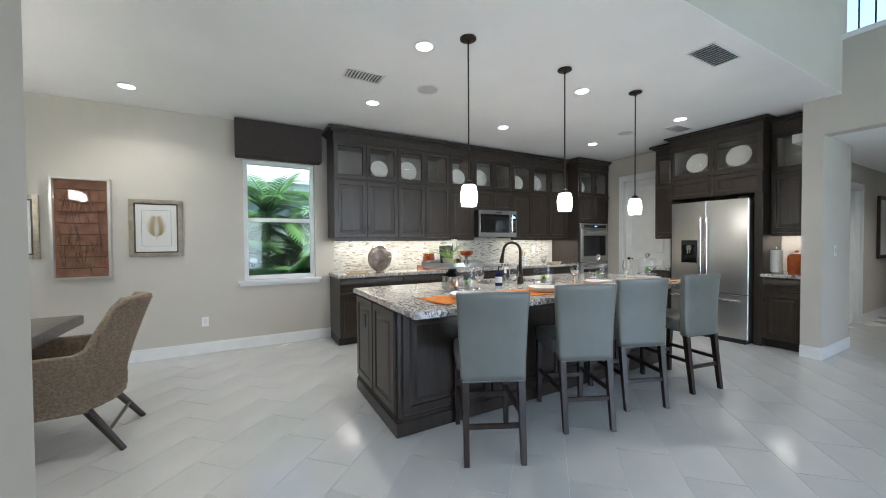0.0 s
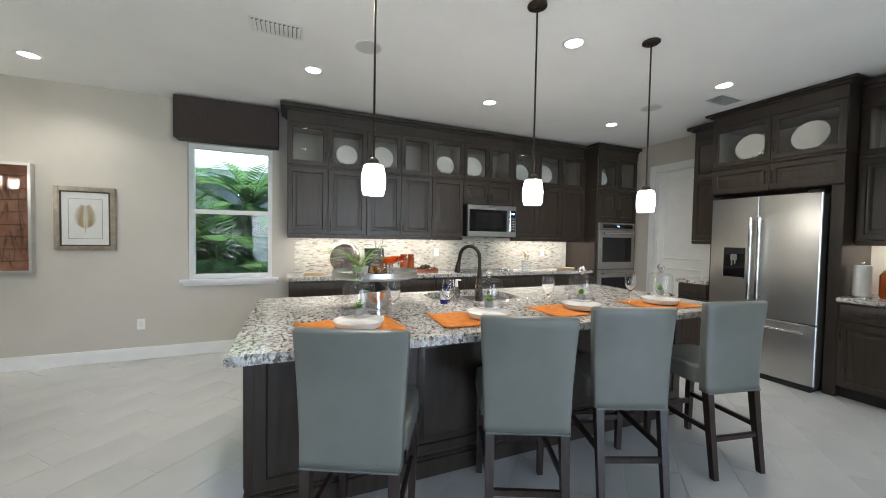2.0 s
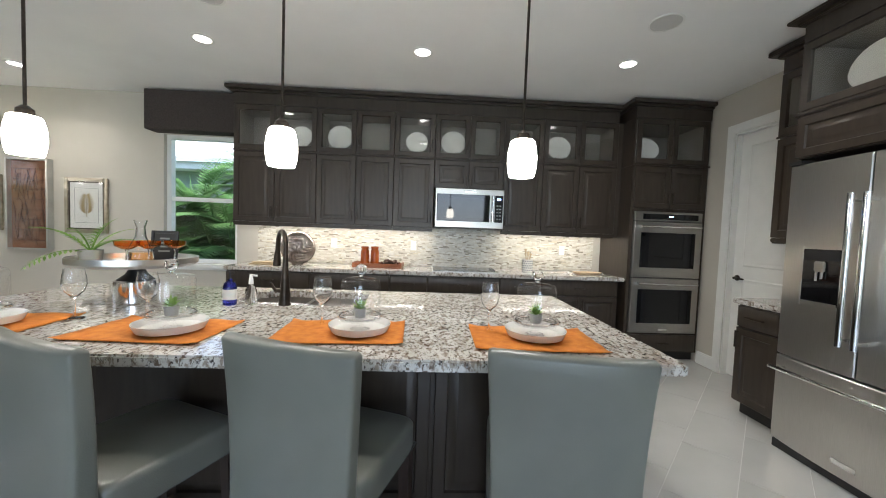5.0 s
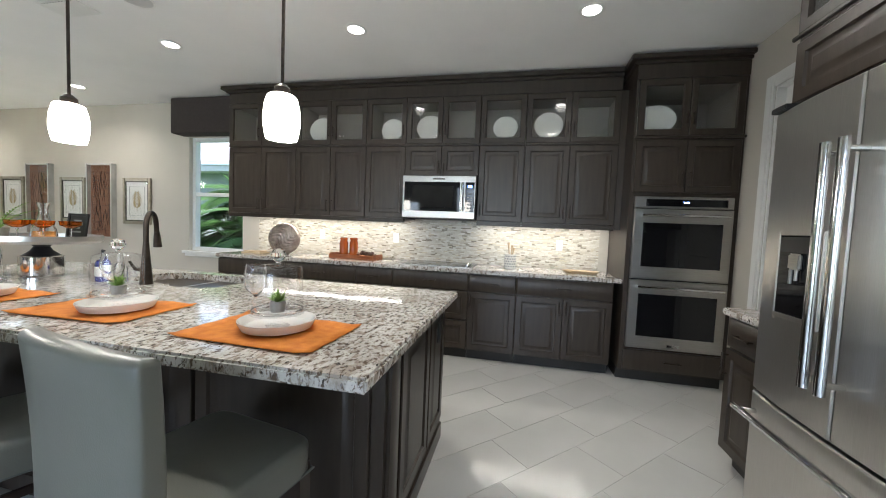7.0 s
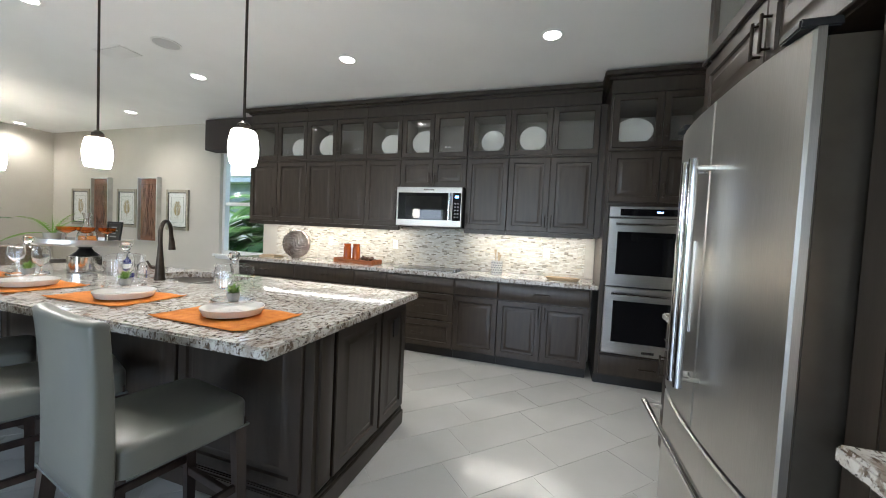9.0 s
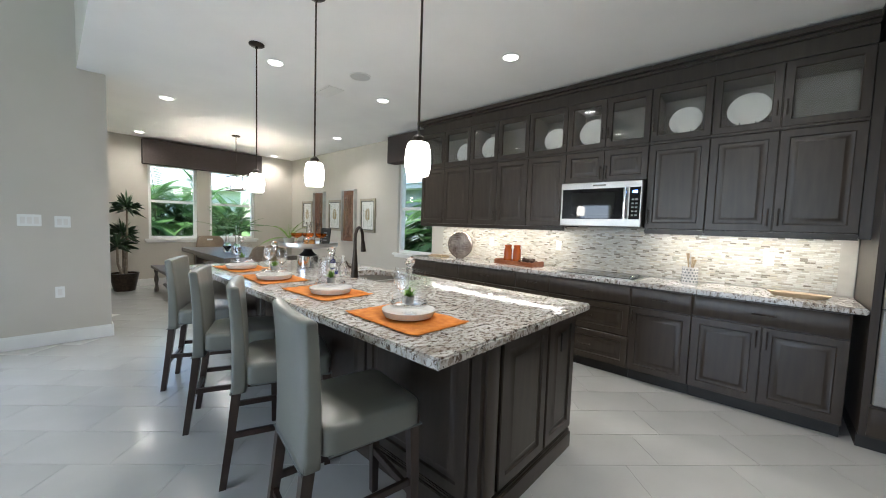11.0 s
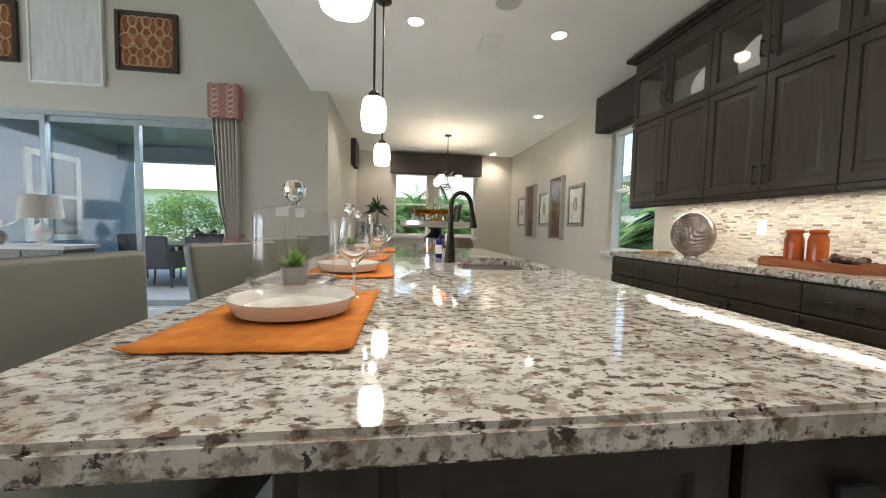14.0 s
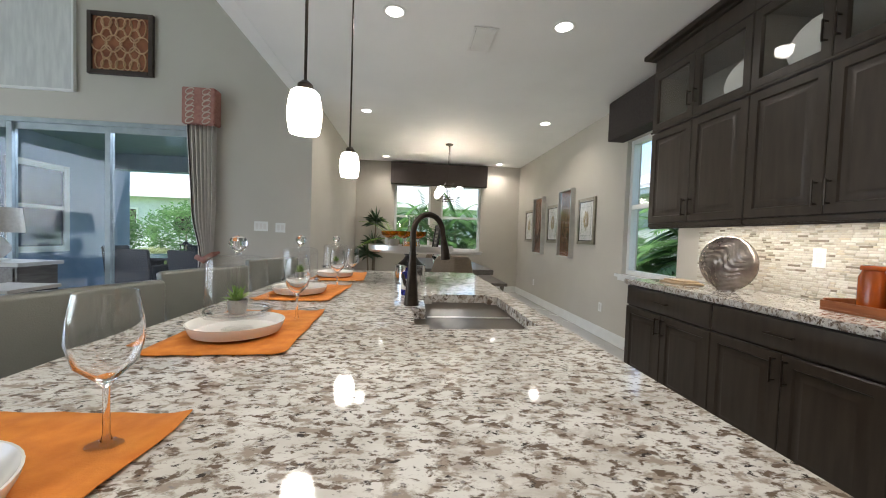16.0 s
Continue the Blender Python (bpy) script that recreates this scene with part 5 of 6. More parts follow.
part("bottle", lathe(B(), [(0, 0), (0.028, 0), (0.03, 0.006), (0.028, 0.08), (0.012, 0.105), (0.012, 0.115), (0, 0.115)], 24), GLASS, sc)
part("pump", tube(tube(B(), [(0, 0, 0.112), (0, 0, 0.165)], [0.014, 0.008], 10), [(0, 0, 0.16), (0.035, -0.005, 0.158)], 0.006, 6), CERAMIC, sc)

# ---- back counter ----
ck = thing("cooktop", "flush black glass electric cooktop with a steel edge", "cooktop", pose(4.56, 5.47, ZC))
part("edge", box(B(), 0, 0, 0, 0.76, 0.50, 0.008, 0.002), STEEL_H, ck)
part("glass_top", box(B(), 0.012, 0.012, 0.0085, 0.748, 0.488, 0.012, 0.001), BLACKGLASS, ck)
for k in range(4):
    part("knob", lathe(B(), [(0, 0.0125), (0.017, 0.0125), (0.017, 0.026), (0.012, 0.03), (0, 0.03)], 16, (0.70, 0.10 + 0.075 * k, 0)), CHROME, ck)
va = thing("round_vase", "flattened round vase in ridged metallic glaze", "vase", pose(3.02, 5.74, ZC, 0, 0, 12))
bm = B()
lathe(bm, [(0, 0.0), (0.06, 0.0), (0.062, 0.008)] + [(0.19 * math.sin(q), 0.19 - 0.188 * math.cos(q)) for q in [0.45 + k * 2.45 / 44 for k in range(45)]] + [(0.04, 0.368), (0.0, 0.36)], 96, sy=0.42)
for v in bm.verts:
    ridge = abs(math.sin(44 * v.co.x * (1 if v.co.z > 0.2 else 0.8) + 62 * v.co.z + 3.0 * math.sin(19 * v.co.z - 23 * v.co.x)))
    v.co.y *= 0.93 + 0.13 * ridge
part("body", bm, VASE, va)
wt = thing("wooden_tray", "red-brown wooden serving tray on the granite", "tray", pose(3.94, 5.76, ZC, 0, 0, -4))
bm = box(B(), -0.28, -0.12, 0, 0.28, 0.12, 0.012, 0.002)
part("base", bm, REDWOOD, wt)
part("rim", box(box(box(box(B(), -0.28, -0.12, 0.0122, 0.28, -0.105, 0.05, 0.003), -0.28, 0.105, 0.0122, 0.28, 0.12, 0.05, 0.003), -0.28, -0.105, 0.0122, -0.265, 0.105, 0.06, 0.003), 0.265, -0.105, 0.0122, 0.28, 0.105, 0.06, 0.003), REDWOOD, wt)
for jx, jy in ((3.775, 5.78), (3.885, 5.81)):
    j = thing("jar", "orange glazed lidded jar on the wooden tray", "jar", pose(jx, jy, ZC + 0.013), "orange jars")
    part("body", lathe(B(), [(0, 0), (0.045, 0), (0.049, 0.01), (0.048, 0.165), (0.036, 0.198), (0, 0.198)], 28), ORANGEJAR, j)
    part("lid", lathe(B(), [(0, 0.1985), (0.042, 0.1985), (0.045, 0.207), (0.042, 0.222), (0.02, 0.226), (0, 0.226)], 28), ORANGEJAR, j)
bo = thing("bowl", "shallow glass bowl heaped with dried pods", "bowl", pose(4.07, 5.755, ZC + 0.013))
part("dish", lathe(B(), [(0, 0), (0.05, 0), (0.10, 0.03), (0.115, 0.05), (0.112, 0.05), (0.097, 0.034), (0.05, 0.005), (0, 0.005)], 32), GLASS, bo)
rr = random.Random(8)
for k in range(16):
    a, r = rr.uniform(0, 6.28), rr.uniform(0, 0.075)
    bm = bmesh.new()
    bmesh.ops.create_icosphere(bm, subdivisions=2, radius=0.021, matrix=pose(r * math.cos(a), r * math.sin(a), 0.045 + rr.uniform(-0.006, 0.022), rr.uniform(0, 90), rr.uniform(0, 90), 0) @ Matrix.Diagonal((1, 1, 1.5, 1)))
    for v in bm.verts:
        v.co += Vector((rr.uniform(-1, 1), rr.uniform(-1, 1), rr.uniform(-1, 1))) * 0.003
    part("pod", bm, TWIG, bo)
cr = thing("utensil_crock", "white and grey dotted crock with wooden utensils", "crock", pose(5.69, 5.74, ZC))
part("pot", lathe(B(), [(0, 0), (0.055, 0), (0.058, 0.008), (0.06, 0.15), (0.056, 0.15), (0.053, 0.012), (0, 0.012)], 32), CERAMIC, cr)
bm = B()
for r in range(5):
    for k in range(14):
        a = 6.283 * (k + 0.5 * (r % 2)) / 14
        tube(bm, [(0.0582 * math.cos(a), 0.0582 * math.sin(a), 0.025 + 0.026 * r), (0.0612 * math.cos(a), 0.0612 * math.sin(a), 0.025 + 0.026 * r)], 0.008, 8)
part("dots", bm, mat("grey_dot", (0.25, 0.27, 0.27), rough=0.4), cr)
for dx, dy, l in ((-0.02, 0.01, 0.27), (0.01, 0.02, 0.24), (0.025, -0.01, 0.22)):
    part("utensil", tube(B(), [(0, 0, 0.02), (dx, dy, l * 0.75), (dx * 1.3, dy * 1.3, l)], [0.006, 0.006, 0.016], 8), PALEWOOD, cr)
single("serving_dish", lathe(B(), [(0, 0), (0.14, 0), (0.17, 0.022), (0.175, 0.03), (0.168, 0.028), (0.14, 0.008), (0, 0.008)], 36, sy=0.45), PALEWOOD, "long shallow wooden dish on the granite", "dish", pose(6.38, 5.66, ZC))
single("serving_dish", box(box(B(), -0.13, -0.09, 0, 0.13, 0.09, 0.016, 0.005), -0.11, -0.07, 0.0165, 0.11, 0.07, 0.03, 0.006), PALEWOOD, "stacked shallow wooden dishes near the window", "dish", pose(2.66, 5.70, ZC))
pt = thing("paper_towel", "white paper towel roll on a stand", "paper towel", pose(7.12, 2.72, ZC))
part("roll", lathe(B(), [(0.02, 0.012), (0.058, 0.012), (0.058, 0.285), (0.02, 0.285)], 28), PAPER, pt)
part("stand", lathe(B(), [(0, 0), (0.07, 0), (0.07, 0.01), (0.012, 0.0115), (0.008, 0.30), (0.013, 0.31), (0, 0.318)], 24), CHROME, pt)
oc = thing("lidded_canister", "orange glazed canister with a wooden lid", "canister", pose(7.22, 2.56, ZC))
part("body", lathe(B(), [(0, 0), (0.075, 0), (0.085, 0.02), (0.085, 0.2), (0.07, 0.225), (0, 0.225)], 30), ORANGEJAR, oc)
part("lid", lathe(B(), [(0, 0.2255), (0.065, 0.2255), (0.068, 0.24), (0.03, 0.25), (0.018, 0.262), (0.02, 0.28), (0, 0.285)], 28), REDWOOD, oc)


# ---- plates behind the glass doors ----
def display_plate(m, r, sx=1.0):
    p = thing("display_plate", "cream oval plate propped in a glass cabinet" if sx > 1 else "cream round plate propped in a glass cabinet", "plate", m, "display plates")
    bm = lathe(B(), [(0, 0.0), (r * 0.62, 0.0), (r * 0.72, 0.008), (r, 0.018), (r, 0.023), (r * 0.70, 0.013), (r * 0.6, 0.006), (0, 0.006)], 40, sx=sx)
    bmesh.ops.rotate(bm, verts=bm.verts, matrix=Matrix.Rotation(radians(78), 3, "X"))
    bmesh.ops.translate(bm, verts=bm.verts, vec=(0, 0, r * 0.985 + 0.058))
    part("plate", bm, CERAMIC, p)
    part("easel", tube(tube(B(), [(-0.05, -0.075, 0.085), (-0.05, -0.06, 0.055), (-0.05, 0.0, 0.05), (-0.05, 0.04, 0.004)], 0.004, 6), [(0.05, -0.075, 0.085), (0.05, -0.06, 0.055), (0.05, 0.0, 0.05), (0.05, 0.04, 0.004)], 0.004, 6), BLACK, p)


def small_bowl(m):
    single("display_bowl", lathe(B(), [(0, 0), (0.035, 0), (0.04, 0.006), (0.07, 0.045), (0.075, 0.07), (0.07, 0.07), (0.064, 0.046), (0.034, 0.012), (0, 0.012)], 28), CERAMIC, "white bowl in a glass cabinet", "bowl", m, "display bowls")


ZS = 2.155 + 0.0295
for k, x in enumerate((3.03, 3.47, 4.34, 4.76, 5.57, 6.00)):
    display_plate(pose(x, WY - 0.26, ZS), (0.125, 0.14)[k % 2])
for x in (2.56, 3.89, 5.13, 6.42):
    small_bowl(pose(x, WY - 0.2, ZS))
display_plate(pose(6.93, WY - 0.44, ZS + 0.001), 0.13, 1.25)
small_bowl(pose(7.32, WY - 0.3, ZS + 0.001))
for y in (3.62, 3.12):
    display_plate(pose(7.14, y, 2.2465, 0, 0, -90), 0.145)
small_bowl(pose(7.34, 4.09, 2.1895)), small_bowl(pose(7.36, 2.64, 2.1895))
# glowing pucks added out of sight behind the door rails, to brighten the interiors
PUCK = glow("cabinet_fill_puck", (1.0, 0.90, 0.76), 7.5)
for x, y, z in [(x, 5.650, 2.636) for x in (2.58, 3.03, 3.47, 3.89, 4.33, 4.75, 5.13, 5.56, 6.0, 6.42)] + [(6.93, 5.422, 2.636), (7.32, 5.422, 2.636), (7.002, 3.62, 2.666), (7.002, 3.12, 2.666), (7.23, 4.09, 2.636), (7.23, 2.64, 2.636)]:
    single("cabinet_fill", lathe(B(), [(0, 0), (0.022, 0), (0.024, 0.003), (0.02, 0.0025), (0, 0.0025)], 16), PUCK, "small puck added out of sight to brighten a glass cabinet", "puck light", pose(x, y, z - 0.0015), "cabinet lights")


# ---- dining room ----
dt = thing("dining_table", "long grey-brown wooden dining table with a thick top", "dining table", pose(-1.1, 4.2, 0))
part("tabletop", box(B(), -1.3, -0.56, 0.69, 1.29, 0.58, 0.765, 0.006), GREYWOOD, dt)
for sx in (-1, 1):
    for sy in (-1, 1):
        part("leg", box(B(), sx * 0.95 - 0.06, sy * 0.35 - 0.06, 0, sx * 0.95 + 0.06, sy * 0.35 + 0.06, 0.689, 0.008), GREYWOOD, dt)
part("apron", box(B(), -1.0, -0.4, 0.60, 1.0, 0.4, 0.688), GREYWOOD, dt)


def wicker_chair(m):
    """Local: back at y 0, seat towards +y."""
    c = thing("wicker_chair", "brown woven wicker dining chair with arms and a tall curved back", "chair", m, "chairs at the dining table")
    bm = B()
    n, rows = 26, 22
    path = []
    for i in range(n + 1):
        u = i / n * 2 - 1
        a = u * 1.9
        path.append((0.31 * max(-1, min(1, 1.25 * math.sin(a * 0.82))), 0.30 - 0.36 * math.cos(a * 0.82) + (0.22 * max(0, abs(u) - 0.62) / 0.38), abs(u)))
    grid = []
    for i, (x, y, au) in enumerate(path):
        top = 0.98 - 0.02 * au if au < 0.36 else (0.66 + 0.32 * max(0, 1 - (au - 0.36) / 0.22) ** 1.6)
        col = []
        for j in range(rows + 1):
            v = j / rows
            z = 0.30 + (top - 0.30) * v
            lean = -0.16 * max(0, (z - 0.45) / 0.5) ** 1.2 * max(0, 1 - au * 1.2)
            col.append(bm.verts.new((x * (1 + 0.05 * v), y + lean, z)))
        grid.append(col)
    for i in range(n):
        for j in range(rows):
            bm.faces.new((grid[i][j], grid[i + 1][j], grid[i + 1][j + 1], grid[i][j + 1]))
    for i, col in enumerate(grid):
        for j, v in enumerate(col):
            v.co.y += 0.004 * (1 if (i + j) % 2 else -1)
    sh = part("shell", bm, WICKER, c)
    s = sh.modifiers.new("thickness", "SOLIDIFY")
    s.thickness, s.offset = 0.035, 0
    bm = B()
    for j in range(3, rows * 3, 1):
        z = 0.31 + j * 0.011
        pts = []
        for i, (x, y, au) in enumerate(path):
            top = 0.98 - 0.02 * au if au < 0.36 else (0.66 + 0.32 * max(0, 1 - (au - 0.36) / 0.22) ** 1.6)
            if z < top - 0.01:
                v = (z - 0.30) / (top - 0.30)
                lean = -0.16 * max(0, (z - 0.45) / 0.5) ** 1.2 * max(0, 1 - au * 1.2)
                q = Vector((x * (1 + 0.05 * v), y + lean, z))
                nrm = Vector((x, y - 0.30, 0)).normalized()
                pts.append(q + nrm * (0.022 + 0.004 * (1 if (i + j) % 2 else -1)))
            elif len(pts) > 1:
                tube(bm, pts, 0.005, 4)
                pts = []
            else:
                pts = []
        if len(pts) > 1:
            tube(bm, pts, 0.005, 4)
    part("weave", bm, WICKER, c)
    part("seat_frame", box(B(), -0.29, 0.02, 0.28, 0.29, 0.56, 0.36, 0.02), WICKER, c)
    part("cushion", box(B(), -0.26, 0.04, 0.362, 0.26, 0.55, 0.45, 0.03), CUSHION, c, "cream seat cushion")
    for sx in (-1, 1):
        part("leg", tube(B(), [(sx * 0.26, -0.03 - 0.10, 0), (sx * 0.22, 0.06, 0.29)], [0.018, 0.026], 10), LEG, c)
        part("leg", tube(B(), [(sx * 0.25, 0.52, 0), (sx * 0.24, 0.50, 0.29)], [0.018, 0.024], 10), LEG, c)
    part("stretcher", tube(B(), [(-0.235, -0.05, 0.13), (0.235, -0.05, 0.13)], 0.012, 8), LEG, c)
    return c


wc = wicker_chair(pose(0.50, 4.13, 0, 0, 0, 90))
copy_thing(wc, pose(-2.62 + 0.05, 4.2, 0, 0, 0, -90))
be = thing("dining_bench", "grey wooden bench with turned legs beside the dining table", "bench", pose(-1.35, 3.28, 0))
part("seat", box(B(), -0.75, -0.17, 0.42, 0.75, 0.17, 0.47, 0.006), GREYWOOD, be)
for sx in (-0.62, 0.62):
    for sy in (-0.11, 0.11):
        part("leg", lathe(B(), [(0, 0), (0.03, 0), (0.035, 0.05), (0.02, 0.12), (0.034, 0.22), (0.022, 0.32), (0.036, 0.38), (0.036, 0.419), (0, 0.419)], 16, (sx, sy, 0)), GREYWOOD, be)
part("stretcher", box(B(), -0.6, -0.02, 0.10, 0.6, 0.02, 0.14, 0.003), GREYWOOD, be)

copy_thing(be, pose(-1.35, 5.05, 0))

ch = thing("chandelier", "dark metal linear chandelier with lit opal glass shades", "chandelier", pose(-1.05, 4.2, CEIL))
part("canopy", lathe(B(), [(0, -0.001), (0.07, -0.001), (0.065, -0.02), (0.012, -0.03), (0, -0.03)], 24), BRONZE, ch)
part("rod", tube(B(), [(0, 0, -0.02), (0, 0, -0.98)], 0.007, 8), BRONZE, ch)
bm = B()
for z in (-0.72, -0.98):
    for sy in (-0.07, 0.07):
        tube(bm, [(-0.32, sy, z), (0.32, sy, z)], 0.006, 6)
    for sx in (-0.32, 0, 0.32):
        tube(bm, [(sx, -0.07, z), (sx, 0.07, z)], 0.006, 6)
for sx in (-0.32, 0.32):
    tube(bm, [(sx, 0, -0.72), (sx, 0, -0.98)], 0.006, 6)
part("frame", bm, BRONZE, ch)
for sx in (-0.36, 0.0, 0.36):
    for sy in (-0.16, 0.16):
        part("arm", tube(B(), [(sx, 0, -0.97), (sx, sy, -0.965), (sx, sy, -0.93)], 0.006, 6), BRONZE, ch)
        part("shade", lathe(B(), [(0, -0.925), (0.03, -0.92), (0.052, -0.89), (0.056, -0.85), (0.048, -0.80), (0.044, -0.80), (0.05, -0.85), (0.046, -0.888), (0, -0.915)], 22, (sx, sy, 0)), SHADE, ch)

# plants in the dining room
def pot_tree(m):
    t = thing("potted_dracaena", "dracaena with spiky heads in a dark tapered pot", "potted plant", m)
    part("pot", lathe(B(), [(0, 0), (0.15, 0), (0.21, 0.30), (0.215, 0.32), (0.19, 0.32), (0.185, 0.29), (0, 0.29)], 30), BRONZE, t)
    rr = random.Random(2)
    for k, (x, y, z) in enumerate(((0.05, 0.05, 1.50), (-0.10, 0.0, 1.02), (0.12, -0.10, 0.82))):
        part("trunk", tube(B(), [(x * 0.3, y * 0.3, 0.28), (x * 0.5, y * 0.9, z * 0.6), (x, y, z - 0.02)], [0.025, 0.02, 0.015], 8), BARK, t)
        bm = B()
        for i in range(60):
            a, el = rr.uniform(0, 6.28), rr.uniform(-0.3, 1.45)
            l = rr.uniform(0.24, 0.36)
            d = Vector((math.cos(a) * math.cos(el), math.sin(a) * math.cos(el), math.sin(el)))
            base = Vector((x, y, z + rr.uniform(-0.06, 0.04)))
            midp = base + d * l * 0.6
            s = d.cross(Vector((0, 0, 1))).normalized() * 0.014
            tip = base + d * l + Vector((0, 0, -0.10 * l - 0.04 * math.cos(el)))
            v = [bm.verts.new(p) for p in (base - s * 0.6, base + s * 0.6, midp + s, tip, midp - s)]
            bm.faces.new(v)
        part("leaf_head", bm, LEAFDARK, t, "spiky green leaf head")


pot_tree(pose(-2.40, 2.78, 0))
for k, (x, y) in enumerate(((-0.95, 4.02), (-0.55, 4.05))):
    v = thing("leaf_vase", "glass bottle vase with leafy green branches", "vase", pose(x, y, 0.7655), "vases on the dining table")
    part("bottle", lathe(B(), [(0, 0), (0.06, 0), (0.07, 0.02), (0.07, 0.12), (0.03, 0.2), (0.022, 0.30), (0.026, 0.32), (0.023, 0.32), (0.019, 0.30), (0.026, 0.2), (0.066, 0.12), (0, 0.012)], 26), GLASS, v)
    rr = random.Random(20 + k)
    for b in range(9):
        bm = B()
        frond_plant(bm, rr, 1, 0.62, 0.32, 0.9, 0.30, 9, (0.5, 1.3), 0.5)
        bmesh.ops.rotate(bm, verts=bm.verts, matrix=Matrix.Rotation(6.283 * b / 9, 3, "Z"))
        part("branch", bm, LEAF, v)
single("window_valance", box(B(), -2.15, 2.342, 2.33, -1.55, 2.44, 2.84, 0.005), FABRIC, "dark fabric valance box on the dining side wall", "valance")

# ---- great room pieces ----
cs = thing("console_table", "grey wooden console table with a pale top", "console table", pose(1.12, -0.95, 0))
part("top", box(B(), -0.24, -0.62, 0.78, 0.24, 0.62, 0.82, 0.004), mat("pale_console_top", (0.45, 0.43, 0.40), (0.52, 0.50, 0.47), rough=0.35, scale=6), cs)
part("case", box(B(), -0.21, -0.58, 0.56, 0.21, 0.58, 0.779, 0.004), GREYWOOD, cs)
for k in range(3):
    part("drawer", box(B(), 0.2105, -0.56 + k * 0.376, 0.58, 0.222, -0.20 + k * 0.376, 0.76, 0.003), GREYWOOD, cs)
for sx in (-0.18, 0.18):
    for sy in (-0.54, 0.54):
        part("leg", box(B(), sx - 0.025, sy - 0.025, 0, sx + 0.025, sy + 0.025, 0.559, 0.003), GREYWOOD, cs)
tl = thing("table_lamp", "table lamp with a white drum shade on a glass base", "table lamp", pose(1.12, -0.75, 0.8205))
part("base", lathe(B(), [(0, 0), (0.08, 0), (0.08, 0.015), (0.03, 0.03), (0.085, 0.10), (0.09, 0.16), (0.03, 0.24), (0.012, 0.25), (0.012, 0.33), (0, 0.33)], 28), CERAMIC, tl)
part("shade", lathe(B(), [(0.19, 0.30), (0.165, 0.56), (0.162, 0.56), (0.187, 0.30), (0.19, 0.30)], 36), CUSHION, tl, "cream drum shade")
vs = thing("flower_vase", "round vase with a white orchid spray", "vase", pose(1.18, -1.15, 0.8205))
part("vase", lathe(B(), [(0, 0), (0.05, 0), (0.09, 0.06), (0.08, 0.12), (0.05, 0.15), (0.046, 0.148), (0, 0.13)], 26), VASE, vs)
bm, rr = B(), random.Random(4)
for k in range(26):
    a, el, l = rr.uniform(0, 6.28), rr.uniform(0.5, 1.4), rr.uniform(0.12, 0.28)
    d = Vector((math.cos(a) * math.cos(el), math.sin(a) * math.cos(el), math.sin(el)))
    leaflet(bm, Vector((0, 0, 0.14)) + d * l * 0.5, Vector((0, 0, 0.14)) + d * l, 0.05)
part("blooms", bm, CERAMIC, vs)
st = thing("side_table", "small side table with black metal frame and pale top", "side table", pose(2.0, 0.22, 0))
part("top", box(B(), -0.22, -0.22, 0.66, 0.22, 0.22, 0.69, 0.004), mat("stone_top", (0.42, 0.38, 0.33), (0.5, 0.46, 0.4), rough=0.4), st)
for sx in (-0.2, 0.2):
    part("side_frame", frame_bars(B(), -0.2, 0.005, 0.2, 0.659, sx - 0.008, sx + 0.008, 0.016, 0.002), BLACK, st)
for z in (0.2, 0.36, 0.5):
    part("rung", frame_bars(B(), -0.2, z, 0.2, z + 0.012, -0.19, 0.19, 0.003, 0), BLACK, st)

# ---- outdoors ----
single("ground", box(B(), -400, -400, -0.4, 400, 400, -0.13), GRASS, "green lawn reaching to the horizon", "ground", kind="structure")
single("patio", box(B(), -3.6, -5.5, -0.129, SX - 0.15, 2.14, -0.03), PATIO, "pale stone patio under the lanai roof", "patio", kind="structure")
lr = thing("lanai_roof", "painted flat patio roof with a deep beam on posts", "patio roof", pose(0, 0, 0), kind="structure")
part("soffit", box(B(), -3.0, -5.5, 2.72, SX - 0.18, 2.14, 2.85), TEAL, lr)
part("beam", box(B(), -3.0, -5.5, 2.40, -2.7, 2.14, 2.718), TEAL, lr)
for py in (-5.2, 1.95):
    part("post", box(B(), -2.98, py - 0.16, -0.03, -2.72, py + 0.16, 2.398), TEAL, lr)
wing = thing("house_wing", "stucco side wing of the house, tinted with blue daylight, with a white window", "house wing", pose(0, 0, 0), kind="structure")
# the blue cast of the daylight is put into this wall's colour
part("wall", box(B(), -3.2, -2.75, -0.1, SX - 0.18, -2.6, 2.72), mat("blue_lit_wing_stucco", (0.22, 0.29, 0.38), (0.26, 0.33, 0.42), rough=0.85, scale=6, bump=0.3), wing)
part("window_frame", frame_bars(B(), -1.75, 0.75, -0.75, 2.25, -2.6, -2.55, 0.10), WHITE, wing)
part("window_rail", box(B(), -1.65, -2.59, 1.48, -0.85, -2.555, 1.54), WHITE, wing)
part("window_glass", box(B(), -1.65, -2.599, 0.85, -0.85, -2.58, 2.15), mat("dark_window_glass", (0.05, 0.06, 0.10), (0.07, 0.08, 0.14), rough=0.05), wing)
single("outdoor_rug", box(B(), -2.9, -1.7, -0.0295, -0.1, 1.2, -0.022), mat("grey_pattern_rug", (0.12, 0.15, 0.18), (0.34, 0.36, 0.38), rough=0.95, scale=4, lo=0.47, hi=0.53), "grey patterned outdoor rug on the patio", "rug")
tb = thing("patio_table", "dark rectangular patio dining table", "patio table", pose(-1.6, -0.35, -0.022))
